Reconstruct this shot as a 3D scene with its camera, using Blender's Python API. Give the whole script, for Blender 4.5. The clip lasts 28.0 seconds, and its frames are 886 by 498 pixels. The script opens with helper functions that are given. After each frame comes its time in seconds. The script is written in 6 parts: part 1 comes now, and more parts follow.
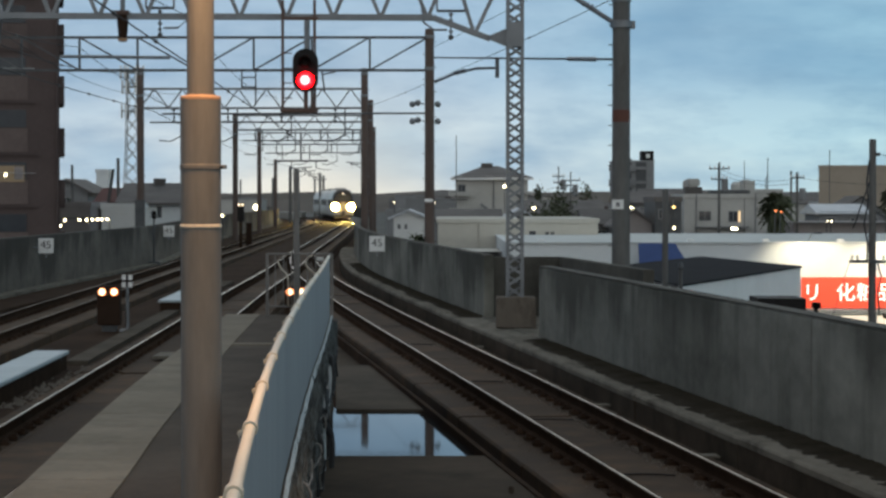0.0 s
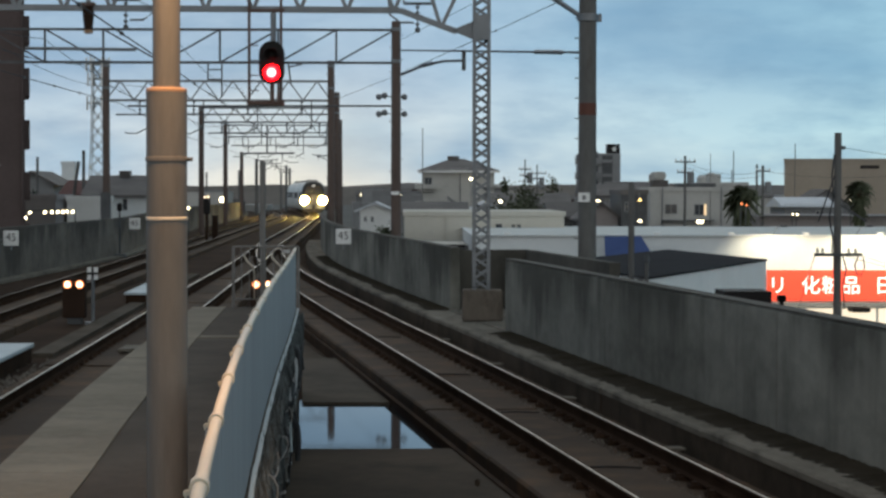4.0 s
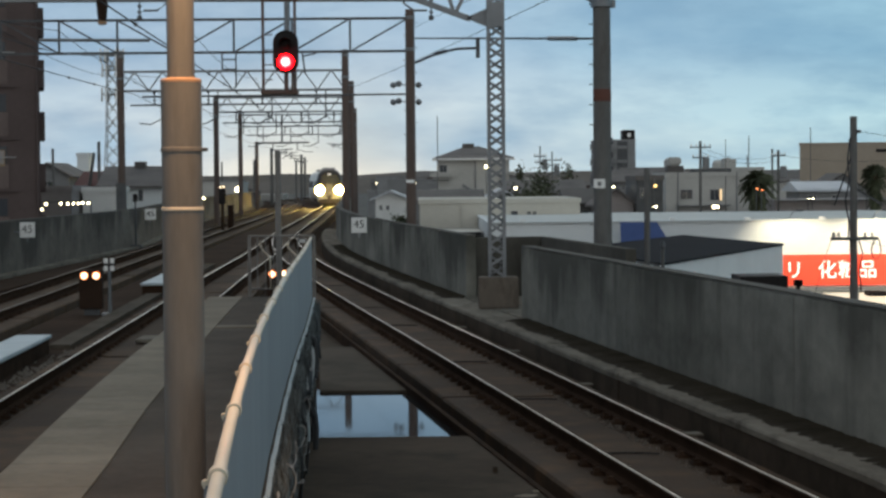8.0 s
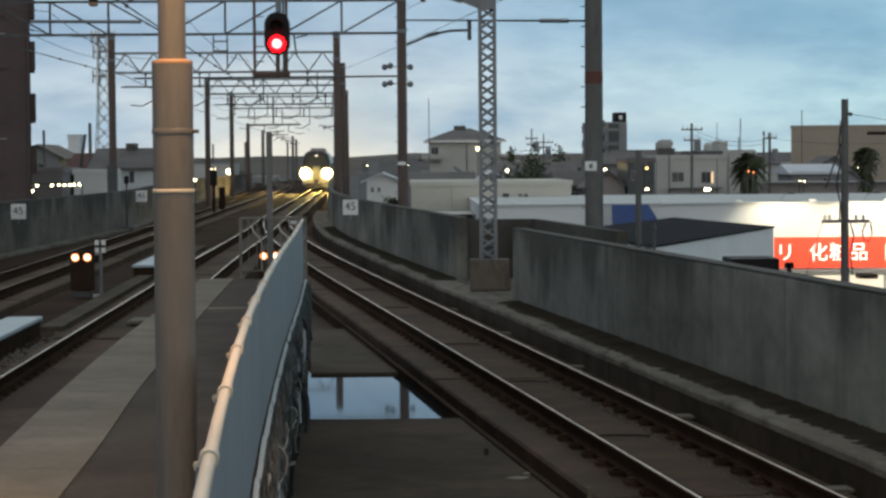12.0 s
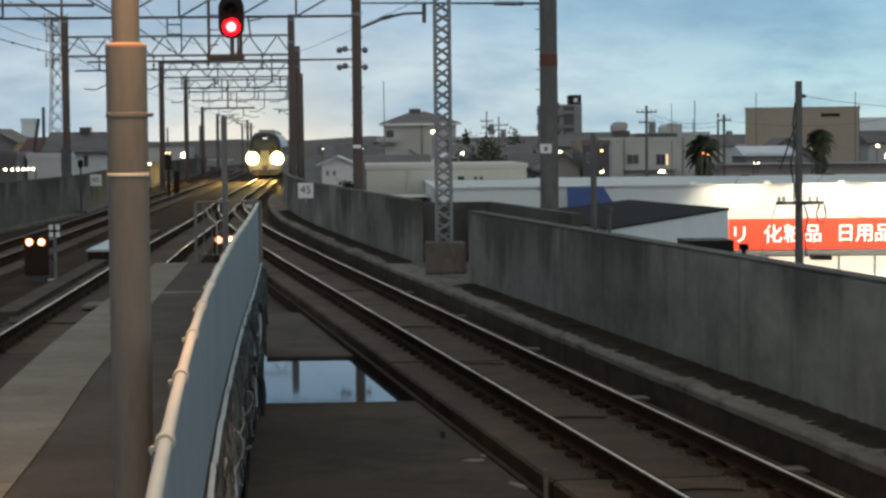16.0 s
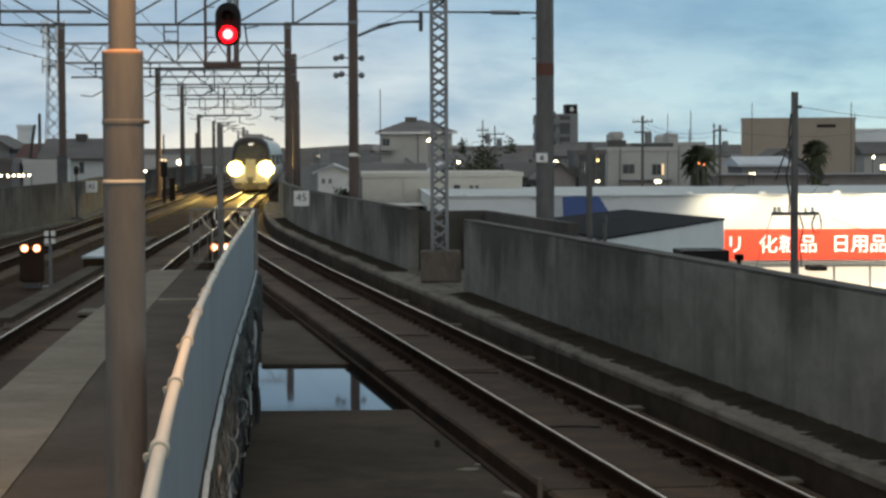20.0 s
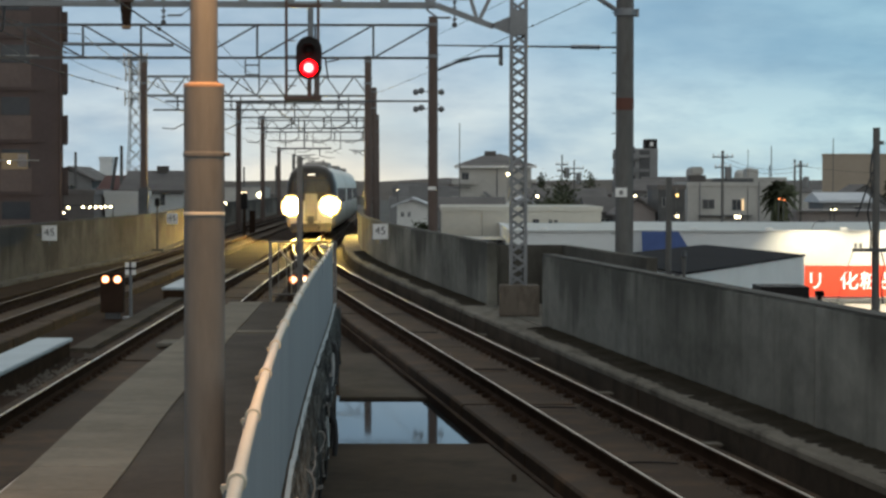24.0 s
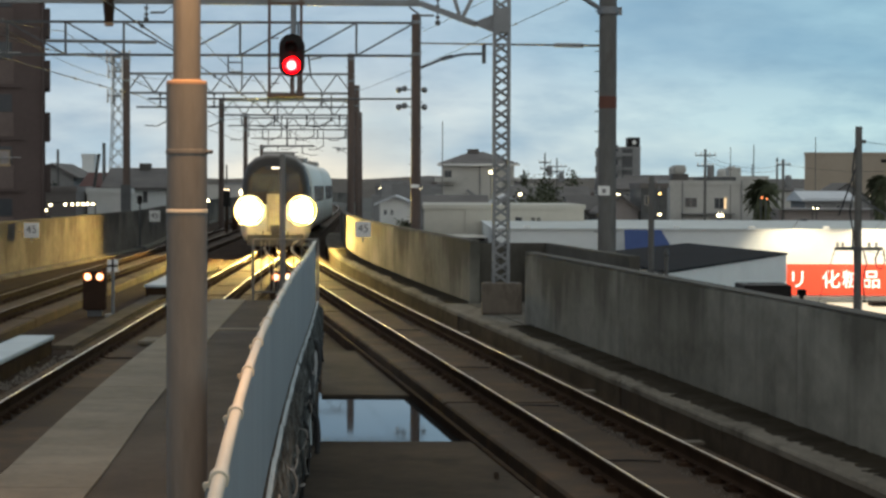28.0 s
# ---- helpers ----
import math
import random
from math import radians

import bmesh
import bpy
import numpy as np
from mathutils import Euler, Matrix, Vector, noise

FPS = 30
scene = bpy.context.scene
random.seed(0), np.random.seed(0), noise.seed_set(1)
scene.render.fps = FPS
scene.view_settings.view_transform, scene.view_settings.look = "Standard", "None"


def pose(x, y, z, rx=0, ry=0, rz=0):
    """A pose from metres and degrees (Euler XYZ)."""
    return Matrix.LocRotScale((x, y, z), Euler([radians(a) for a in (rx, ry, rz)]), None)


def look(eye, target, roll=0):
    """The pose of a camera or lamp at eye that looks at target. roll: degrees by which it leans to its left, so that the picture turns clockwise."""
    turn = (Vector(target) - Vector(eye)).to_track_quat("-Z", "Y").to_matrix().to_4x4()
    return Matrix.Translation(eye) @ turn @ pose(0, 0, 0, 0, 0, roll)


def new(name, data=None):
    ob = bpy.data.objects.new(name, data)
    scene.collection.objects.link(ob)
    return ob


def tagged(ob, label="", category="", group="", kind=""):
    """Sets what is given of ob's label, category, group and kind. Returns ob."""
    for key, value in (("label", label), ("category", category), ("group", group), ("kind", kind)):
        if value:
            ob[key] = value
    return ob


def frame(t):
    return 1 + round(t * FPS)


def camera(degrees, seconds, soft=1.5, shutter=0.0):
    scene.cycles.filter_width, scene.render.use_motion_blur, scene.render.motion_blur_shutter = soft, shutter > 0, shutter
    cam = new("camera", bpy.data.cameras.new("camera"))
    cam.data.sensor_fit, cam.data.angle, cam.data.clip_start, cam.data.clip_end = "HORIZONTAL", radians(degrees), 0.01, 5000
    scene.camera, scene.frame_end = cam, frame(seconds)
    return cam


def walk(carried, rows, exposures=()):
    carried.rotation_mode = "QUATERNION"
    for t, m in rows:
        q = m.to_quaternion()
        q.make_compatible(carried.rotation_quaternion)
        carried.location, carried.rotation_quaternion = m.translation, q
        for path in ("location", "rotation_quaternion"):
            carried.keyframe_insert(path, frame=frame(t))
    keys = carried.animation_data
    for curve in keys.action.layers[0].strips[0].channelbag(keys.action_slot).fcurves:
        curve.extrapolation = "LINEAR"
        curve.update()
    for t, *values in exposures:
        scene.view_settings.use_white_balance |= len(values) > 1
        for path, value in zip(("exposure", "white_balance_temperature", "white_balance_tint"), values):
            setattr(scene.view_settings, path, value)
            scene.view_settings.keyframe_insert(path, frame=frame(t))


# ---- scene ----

# World: x to the right, y along the first line of sight, z up from the rail heads. The camera stands at a platform's end.
cam = camera(23.93, 28.0, 2.7)
EYE = 2.7
TURNS = [
    (0, 88.622, -0.000, 0.000), (0.5, 88.529, -0.031, -0.027), (1, 88.568, -0.090, -0.220),
    (1.5, 88.504, -0.157, -0.534), (2, 88.358, -0.280, -0.757), (2.5, 88.267, -0.241, -0.833),
    (3, 88.230, -0.103, -0.852), (3.5, 88.324, -0.127, -0.904), (5.5, 88.512, 0.239, -0.931),
    (6, 88.377, 0.303, -0.896), (6.5, 88.252, 0.320, -0.783), (7, 88.065, 0.362, -0.640),
    (7.5, 88.022, 0.426, -0.549), (8, 88.091, 0.484, -0.503), (8.5, 88.088, 0.612, -0.533),
    (9, 88.146, 0.571, -0.658), (9.5, 88.284, 0.502, -0.596), (10, 88.426, 0.503, -0.427),
    (10.5, 88.420, 0.427, -0.413), (11, 88.135, 0.398, -0.544), (11.5, 87.802, 0.434, -0.579),
    (12, 87.601, 0.412, -0.737), (12.5, 87.448, 0.457, -0.949), (14.5, 87.316, 0.444, -1.415),
    (15, 87.343, 0.480, -1.616), (15.5, 87.260, 0.532, -1.775), (16, 87.125, 0.589, -1.963),
    (16.5, 86.956, 0.472, -2.193), (17, 87.214, 0.260, -2.150), (17.5, 87.595, 0.312, -2.140),
    (18, 87.603, 0.443, -2.152), (18.5, 87.434, 0.392, -2.223), (19, 87.249, 0.285, -2.246),
    (19.5, 87.236, 0.336, -2.202), (20, 87.360, 0.258, -2.072), (20.5, 87.537, 0.101, -1.891),
    (21, 87.759, 0.099, -1.631), (21.5, 87.897, 0.163, -1.391), (22, 87.979, 0.172, -1.164),
    (22.5, 88.102, 0.084, -0.861), (24.5, 88.479, -0.083, 0.194), (25, 88.686, -0.115, 0.159),
    (25.5, 88.652, -0.137, 0.078), (26, 88.494, -0.244, -0.007), (26.5, 88.454, -0.227, -0.112),
    (27, 88.433, -0.226, -0.262), (27.5, 88.315, -0.212, -0.355), (28, 88.234, -0.192, -0.377),
]
# the picture warms and lifts a little as the headlights come near
walk(cam, [(t, pose(0, 0, EYE, rx, ry, rz)) for t, rx, ry, rz in TURNS], [(0, 0.0, 6500, 10), (6, 0.0, 6540, 10), (12, 0.01, 6590, 10), (20, 0.04, 6720, 10), (28, 0.07, 6880, 10)])

# ---------------------------------------------------------------- world and light
world = bpy.data.worlds.new("dusk_sky")
scene.world = world
world.use_nodes = True


def node(tree, kind, **values):
    n = tree.nodes.new(kind)
    for key, value in values.items():
        n.inputs[key].default_value = value
    return n


def ramp(tree, fac, stops):
    n = tree.nodes.new("ShaderNodeValToRGB")
    el = n.color_ramp.elements
    while len(el) < len(stops):
        el.new(0.5)
    for e, (p, c) in zip(el, stops):
        e.position, e.color = p, (*c, 1)
    tree.links.new(fac, n.inputs["Fac"])
    return n.outputs["Color"]


def mix(tree, fac, a, b, blend="MIX"):
    n = tree.nodes.new("ShaderNodeMix")
    n.data_type, n.blend_type = "RGBA", blend
    for socket, value in ((n.inputs[0], fac), (n.inputs[6], a), (n.inputs[7], b)):
        if isinstance(value, (int, float)):
            socket.default_value = value
        elif isinstance(value, tuple):
            socket.default_value = (*value, 1)
        else:
            tree.links.new(value, socket)
    return n.outputs[2]


def maths(tree, op, a, b=0.0, clamp=False):
    n = tree.nodes.new("ShaderNodeMath")
    n.operation, n.use_clamp = op, clamp
    for socket, value in zip(n.inputs, (a, b)):
        if isinstance(value, (int, float)):
            socket.default_value = value
        else:
            tree.links.new(value, socket)
    return n.outputs[0]


def build_sky():
    tree = world.node_tree
    tree.nodes.clear()
    link = tree.links.new
    coord = tree.nodes.new("ShaderNodeTexCoord").outputs["Generated"]
    split = tree.nodes.new("ShaderNodeSeparateXYZ")
    link(coord, split.inputs[0])
    up = split.outputs["Z"]
    # clear sky behind the clouds
    clear = tree.nodes.new("ShaderNodeTexSky")
    clear.sky_type, clear.sun_disc = "NISHITA", False
    clear.sun_elevation, clear.sun_rotation = radians(2.0), radians(-3.0)
    dim = mix(tree, 1.0, clear.outputs[0], (0.10, 0.10, 0.10), "MULTIPLY")
    # overcast from the horizon up
    base = ramp(tree, up, [(0.0, (0.66, 0.83, 0.86)), (0.03, (0.50, 0.72, 0.83)), (0.06, (0.335, 0.555, 0.735)), (0.14, (0.285, 0.49, 0.67)), (0.40, (0.33, 0.38, 0.42)), (1.0, (0.26, 0.265, 0.265))])

    def cloud(scale, detail, rough, lo, hi, turn=0.0):
        m = tree.nodes.new("ShaderNodeMapping")
        m.inputs["Scale"].default_value = scale
        m.inputs["Rotation"].default_value = (0, turn, 0)
        link(coord, m.inputs["Vector"])
        n = node(tree, "ShaderNodeTexNoise", Scale=1.0, Detail=detail, Roughness=rough)
        link(m.outputs[0], n.inputs["Vector"])
        return maths(tree, "MULTIPLY", maths(tree, "SUBTRACT", n.outputs["Fac"], lo), 1.0 / (hi - lo), True)

    col = mix(tree, 0.03, base, dim)
    col = mix(tree, maths(tree, "MULTIPLY", cloud((6, 6, 19), 5, 0.52, 0.45, 0.68, radians(3)), 0.9), col, (0.19, 0.36, 0.54))
    col = mix(tree, maths(tree, "MULTIPLY", cloud((10, 10, 30), 6, 0.52, 0.5, 0.74, radians(-4)), 0.5), col, (0.45, 0.68, 0.82))
    col = mix(tree, maths(tree, "MULTIPLY", cloud((20, 20, 70), 6, 0.6, 0.46, 0.7, radians(2)), 0.45), col, (0.22, 0.37, 0.53))
    side = ramp(tree, maths(tree, "ADD", maths(tree, "MULTIPLY", split.outputs["X"], 1.8), 0.5, True), [(0.1, (1.02, 0.95, 0.95)), (0.5, (1.03, 1.0, 1.0)), (0.9, (0.90, 1.0, 0.985))])
    col = mix(tree, 1.0, col, side, "MULTIPLY")
    # sunset glow low over the line
    dot = tree.nodes.new("ShaderNodeVectorMath")
    dot.operation = "DOT_PRODUCT"
    dot.inputs[1].default_value = (-0.052, 0.998, 0.004)
    link(coord, dot.inputs[0])
    near = maths(tree, "POWER", maths(tree, "MAXIMUM", dot.outputs["Value"], 0.0), 650.0)
    low = maths(tree, "POWER", maths(tree, "SUBTRACT", 1.0, maths(tree, "ABSOLUTE", up), True), 20.0)
    col = mix(tree, maths(tree, "MULTIPLY", maths(tree, "MULTIPLY", near, low), 0.95), col, (1.0, 0.90, 0.70))
    # the brighter eastern half of the sky
    back = maths(tree, "MULTIPLY", maths(tree, "MULTIPLY", split.outputs["Y"], -1.5, True), maths(tree, "SUBTRACT", 1.0, up, True))
    col = mix(tree, back, col, (0.98, 0.97, 0.93))
    bg = node(tree, "ShaderNodeBackground", Strength=1.0)
    link(col, bg.inputs["Color"])
    out = tree.nodes.new("ShaderNodeOutputWorld")
    link(bg.outputs[0], out.inputs[0])


build_sky()
sun = new("sun", bpy.data.lights.new("sun", "SUN"))
sun.data.energy, sun.data.angle, sun.data.color = 0.5, radians(58), (1.0, 0.90, 0.78)
sun.matrix_world = look((-5, 100, 75), (0, 0, 0))


def lamp(name, kind, energy, colour, m, **extra):
    data = bpy.data.lights.new(name, kind)
    data.energy, data.color = energy, colour
    if kind == "AREA":
        data.size = extra.get("size", 0.4)
    if kind == "SPOT":
        data.spot_size, data.spot_blend, data.shadow_soft_size = radians(extra.get("angle", 90)), 0.6, 0.15
    ob = new(name, data)
    ob.matrix_world = m
    return ob


lamp("platform_light", "AREA", 135, (1.0, 0.54, 0.24), look((-0.88, 8.75, 5.0), (-1.05, 9.0, 0.9)), size=0.4)
for fx, e in ((17.5, 800), (21.5, 1000), (25.2, 1000), (29.2, 1000)):
    lamp("shop_floodlight", "SPOT", e, (1.0, 0.86, 0.60), look((fx, 97.6, 1.0), (fx + 0.1, 100.0, -0.9)), angle=108)

# ---------------------------------------------------------------- materials


def surface(name, base, second, rough=0.8, metal=0.0, grain=9.0, large=0.8, bump=0.25, stretch=(1, 1, 1), spots=None, island=0.0, vary=0.0, spec=0.25, runs=None, deep=1.0, wash=None):
    """Two scales of variation between two colours, with relief. spots: a third colour in patches. vary: by object."""
    m = bpy.data.materials.new(name)
    m.use_nodes = True
    tree = m.node_tree
    link = tree.links.new
    bsdf = tree.nodes["Principled BSDF"]
    coord = tree.nodes.new("ShaderNodeTexCoord").outputs["Object"]
    mp = tree.nodes.new("ShaderNodeMapping")
    mp.inputs["Scale"].default_value = stretch
    link(coord, mp.inputs["Vector"])
    fine = node(tree, "ShaderNodeTexNoise", Scale=grain, Detail=6.0, Roughness=0.65)
    wide = node(tree, "ShaderNodeTexNoise", Scale=large, Detail=4.0, Roughness=0.6)
    link(mp.outputs[0], fine.inputs["Vector"])
    link(mp.outputs[0], wide.inputs["Vector"])
    f = maths(tree, "ADD", maths(tree, "MULTIPLY", fine.outputs["Fac"], 0.45), maths(tree, "MULTIPLY", wide.outputs["Fac"], 0.75))
    f = maths(tree, "MULTIPLY", maths(tree, "SUBTRACT", f, 0.36), 2.1, True)
    col = mix(tree, f, base, second)
    if spots:
        patch = node(tree, "ShaderNodeTexNoise", Scale=large * 2.7, Detail=5.0, Roughness=0.6 if runs else 0.7)
        mp2 = tree.nodes.new("ShaderNodeMapping")
        mp2.inputs["Scale"].default_value = runs or stretch
        link(coord, mp2.inputs["Vector"])
        link(mp2.outputs[0], patch.inputs["Vector"])
        col = mix(tree, maths(tree, "MULTIPLY", maths(tree, "MULTIPLY", maths(tree, "SUBTRACT", patch.outputs["Fac"], 0.5), 4.0, True), deep), col, spots)
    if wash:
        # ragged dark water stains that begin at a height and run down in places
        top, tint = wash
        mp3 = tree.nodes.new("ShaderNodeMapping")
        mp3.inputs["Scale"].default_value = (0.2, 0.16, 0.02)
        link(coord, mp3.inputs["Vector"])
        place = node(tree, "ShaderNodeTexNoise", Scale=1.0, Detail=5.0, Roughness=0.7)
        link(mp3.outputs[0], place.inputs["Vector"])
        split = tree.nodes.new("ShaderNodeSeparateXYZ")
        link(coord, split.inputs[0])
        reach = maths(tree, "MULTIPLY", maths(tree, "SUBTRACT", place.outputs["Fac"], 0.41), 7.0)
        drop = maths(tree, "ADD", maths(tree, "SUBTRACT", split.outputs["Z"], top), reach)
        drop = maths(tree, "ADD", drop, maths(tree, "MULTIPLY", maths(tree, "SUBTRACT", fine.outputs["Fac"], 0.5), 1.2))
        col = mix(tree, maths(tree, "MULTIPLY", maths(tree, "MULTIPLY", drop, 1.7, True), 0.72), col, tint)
    if vary:
        info = tree.nodes.new("ShaderNodeObjectInfo")
        v = maths(tree, "ADD", maths(tree, "MULTIPLY", info.outputs["Random"], vary), 1.0 - vary / 2)
        hsv = tree.nodes.new("ShaderNodeHueSaturation")
        link(v, hsv.inputs["Value"])
        link(col, hsv.inputs["Color"])
        col = hsv.outputs[0]
    if island:
        geo = tree.nodes.new("ShaderNodeNewGeometry")
        v = maths(tree, "ADD", maths(tree, "MULTIPLY", geo.outputs["Random Per Island"], island), 1.0 - island / 2)
        hsv = tree.nodes.new("ShaderNodeHueSaturation")
        link(v, hsv.inputs["Value"])
        link(col, hsv.inputs["Color"])
        col = hsv.outputs[0]
    link(col, bsdf.inputs["Base Color"])
    link(maths(tree, "ADD", maths(tree, "MULTIPLY", fine.outputs["Fac"], 0.24), rough - 0.12, True), bsdf.inputs["Roughness"])
    bsdf.inputs["Metallic"].default_value = metal
    bsdf.inputs["Specular IOR Level"].default_value = spec
    if bump:
        b = node(tree, "ShaderNodeBump", Strength=bump, Distance=0.02)
        link(fine.outputs["Fac"], b.inputs["Height"])
        link(b.outputs[0], bsdf.inputs["Normal"])
    return m


def glow(name, colour, strength, base=(0.05, 0.05, 0.05)):
    m = bpy.data.materials.new(name)
    m.use_nodes = True
    b = m.node_tree.nodes["Principled BSDF"]
    b.inputs["Base Color"].default_value = (*base, 1)
    b.inputs["Emission Color"].default_value = (*colour, 1)
    b.inputs["Emission Strength"].default_value = strength
    return m


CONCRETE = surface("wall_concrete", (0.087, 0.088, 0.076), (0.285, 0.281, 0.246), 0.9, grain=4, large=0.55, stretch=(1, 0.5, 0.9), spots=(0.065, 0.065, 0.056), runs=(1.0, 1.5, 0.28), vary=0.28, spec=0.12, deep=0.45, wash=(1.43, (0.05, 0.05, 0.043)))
# Darker than the parapet: the recess's shade is put into this colour.
BAYWALL = surface("shaded_bay_concrete", (0.045, 0.043, 0.038), (0.12, 0.115, 0.10), 0.9, grain=5, large=0.6, stretch=(1, 0.5, 0.6), spec=0.08)
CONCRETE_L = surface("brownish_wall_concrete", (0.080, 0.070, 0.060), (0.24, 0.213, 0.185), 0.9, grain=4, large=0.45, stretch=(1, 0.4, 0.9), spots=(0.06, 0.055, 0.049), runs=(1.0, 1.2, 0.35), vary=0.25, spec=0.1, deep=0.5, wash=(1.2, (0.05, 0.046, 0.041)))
COPING = surface("worn_coping", (0.07, 0.067, 0.060), (0.15, 0.142, 0.128), 0.9, grain=8, large=0.8, spec=0.08)
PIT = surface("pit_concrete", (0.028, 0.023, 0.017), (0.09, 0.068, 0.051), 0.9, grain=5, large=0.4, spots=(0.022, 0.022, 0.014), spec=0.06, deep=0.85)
PITPALE = surface("pale_pit_concrete", (0.045, 0.038, 0.030), (0.115, 0.095, 0.074), 0.9, grain=5, large=0.5, spots=(0.04, 0.036, 0.027), spec=0.06, deep=0.8)
FOOTING = surface("brown_footing_concrete", (0.11, 0.095, 0.08), (0.19, 0.162, 0.135), 0.9, grain=8, large=1.2, stretch=(1, 1, 0.4), spots=(0.075, 0.062, 0.05), spec=0.1)
MOSS = surface("dark_moss_and_dirt", (0.020, 0.017, 0.012), (0.048, 0.041, 0.030), 0.95, grain=14, large=2, bump=0.5, spec=0.04)
NETTING = surface("grey_netting", (0.055, 0.066, 0.07), (0.17, 0.195, 0.20), 0.8, grain=20, bump=0.1, island=0.9, spec=0.1)
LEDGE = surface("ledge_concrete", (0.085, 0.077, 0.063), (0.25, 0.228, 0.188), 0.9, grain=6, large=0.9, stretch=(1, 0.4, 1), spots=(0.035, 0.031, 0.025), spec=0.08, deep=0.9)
DECK = surface("deck_concrete", (0.021, 0.0125, 0.008), (0.056, 0.035, 0.023), 0.9, grain=6, large=0.5, spots=(0.012, 0.008, 0.0058), spec=0.03, deep=0.9)
SLAB = surface("track_slab_concrete", (0.026, 0.0175, 0.0115), (0.074, 0.048, 0.030), 0.82, grain=6, large=0.5, spots=(0.115, 0.064, 0.032), vary=0.5, spec=0.10, deep=0.8)
PLATFORM = surface("platform_asphalt", (0.050, 0.041, 0.034), (0.118, 0.099, 0.080), 0.92, grain=22, large=0.9, bump=0.5, spots=(0.05, 0.042, 0.035), spec=0.1, deep=0.6)
EDGING = surface("platform_edging", (0.145, 0.124, 0.095), (0.26, 0.228, 0.178), 0.9, grain=14, large=1.1, spots=(0.12, 0.108, 0.09), vary=0.16, spec=0.1, deep=0.6)
RUST = surface("rusty_steel", (0.023, 0.014, 0.010), (0.05, 0.031, 0.022), 0.85, 0.0, grain=25, large=2.0, spec=0.08)
FASTENING = surface("rusty_fastening", (0.036, 0.024, 0.017), (0.075, 0.047, 0.032), 0.9, 0.0, grain=25, large=2.0, spec=0.05, vary=0.6)
RAILSIDE = surface("brown_rail_steel", (0.022, 0.014, 0.010), (0.05, 0.032, 0.022), 0.95, 0.0, grain=25, large=2.0, spec=0.01)
DULLRAIL = surface("dull_rail_steel", (0.10, 0.075, 0.057), (0.21, 0.165, 0.13), 0.55, 0.7, grain=14, large=0.5, bump=0.05)
RAILTOP = surface("polished_rail_steel", (0.36, 0.31, 0.25), (0.74, 0.66, 0.55), 0.36, 1.0, grain=14, large=0.5, bump=0.05)
GALV = surface("galvanised_steel", (0.16, 0.175, 0.19), (0.25, 0.265, 0.28), 0.5, 0.6, grain=20, large=2, bump=0.1)
DARKSTEEL = surface("weathered_dark_steel", (0.06, 0.065, 0.07), (0.12, 0.125, 0.13), 0.6, 0.4, grain=14, large=1.5, bump=0.1)
BROWNSTEEL = surface("brown_painted_steel", (0.09, 0.06, 0.05), (0.15, 0.10, 0.085), 0.6, 0.2, grain=14, large=1.5, bump=0.1)
MAST = surface("mast_concrete", (0.092, 0.092, 0.09), (0.165, 0.163, 0.158), 0.8, grain=12, large=1.2, stretch=(1, 1, 0.3), spots=(0.075, 0.062, 0.054), spec=0.15, deep=0.8)
MASTBROWN = surface("rusted_mast", (0.088, 0.066, 0.058), (0.15, 0.112, 0.096), 0.8, grain=12, large=1.2, stretch=(1, 1, 0.3), spots=(0.07, 0.062, 0.06), deep=0.7)
COLLAR = surface("orange_rim_with_lamplight", (0.28, 0.175, 0.105), (0.39, 0.25, 0.155), 0.6, grain=20, bump=0.05)
WORN = surface("worn_grey_steel", (0.13, 0.125, 0.118), (0.22, 0.21, 0.198), 0.7, grain=20, large=2, bump=0.1, spec=0.2)
POLE = surface("painted_platform_pole", (0.105, 0.105, 0.10), (0.172, 0.168, 0.156), 0.6, grain=30, large=4, stretch=(1, 1, 0.22), spots=(0.10, 0.094, 0.086), runs=(2.0, 2.0, 0.25), bump=0.05, spec=0.22, deep=0.75)
FENCE = surface("grey_fence_sheet", (0.225, 0.25, 0.265), (0.315, 0.345, 0.365), 0.6, 0.0, grain=10, large=1.2, stretch=(1, 1, 0.25), bump=0.06, vary=0.08, spec=0.2)
PIPE = surface("cream_painted_pipe", (0.50, 0.455, 0.36), (0.62, 0.57, 0.46), 0.45, grain=18, large=2, bump=0.06)
CABLE = surface("black_cable_sheath", (0.03, 0.032, 0.035), (0.07, 0.075, 0.08), 0.7, grain=20, bump=0.1, spec=0.08)
PALECABLE = surface("grey_conduit", (0.26, 0.27, 0.27), (0.36, 0.37, 0.37), 0.6, grain=20, bump=0.1, spec=0.15)
WHITE = surface("white_paint", (0.70, 0.71, 0.70), (0.82, 0.83, 0.82), 0.6, grain=6, large=0.6, bump=0.08)
TROUGH = surface("pale_trough_lid", (0.36, 0.43, 0.46), (0.50, 0.57, 0.60), 0.6, grain=8, large=1, bump=0.1)
BLACK = surface("black_paint", (0.014, 0.013, 0.013), (0.027, 0.025, 0.025), 0.6, grain=12, bump=0.05, spec=0.08)
TEXTBLACK = surface("sign_black", (0.05, 0.05, 0.05), (0.08, 0.08, 0.08), 0.6, bump=0)
ORANGE = surface("faded_red_band", (0.11, 0.052, 0.042), (0.16, 0.068, 0.05), 0.8, bump=0.05)
BRICK = surface("brown_brick_cladding", (0.078, 0.060, 0.058), (0.118, 0.093, 0.089), 0.9, grain=5, large=0.35, bump=0.2, spec=0.1)
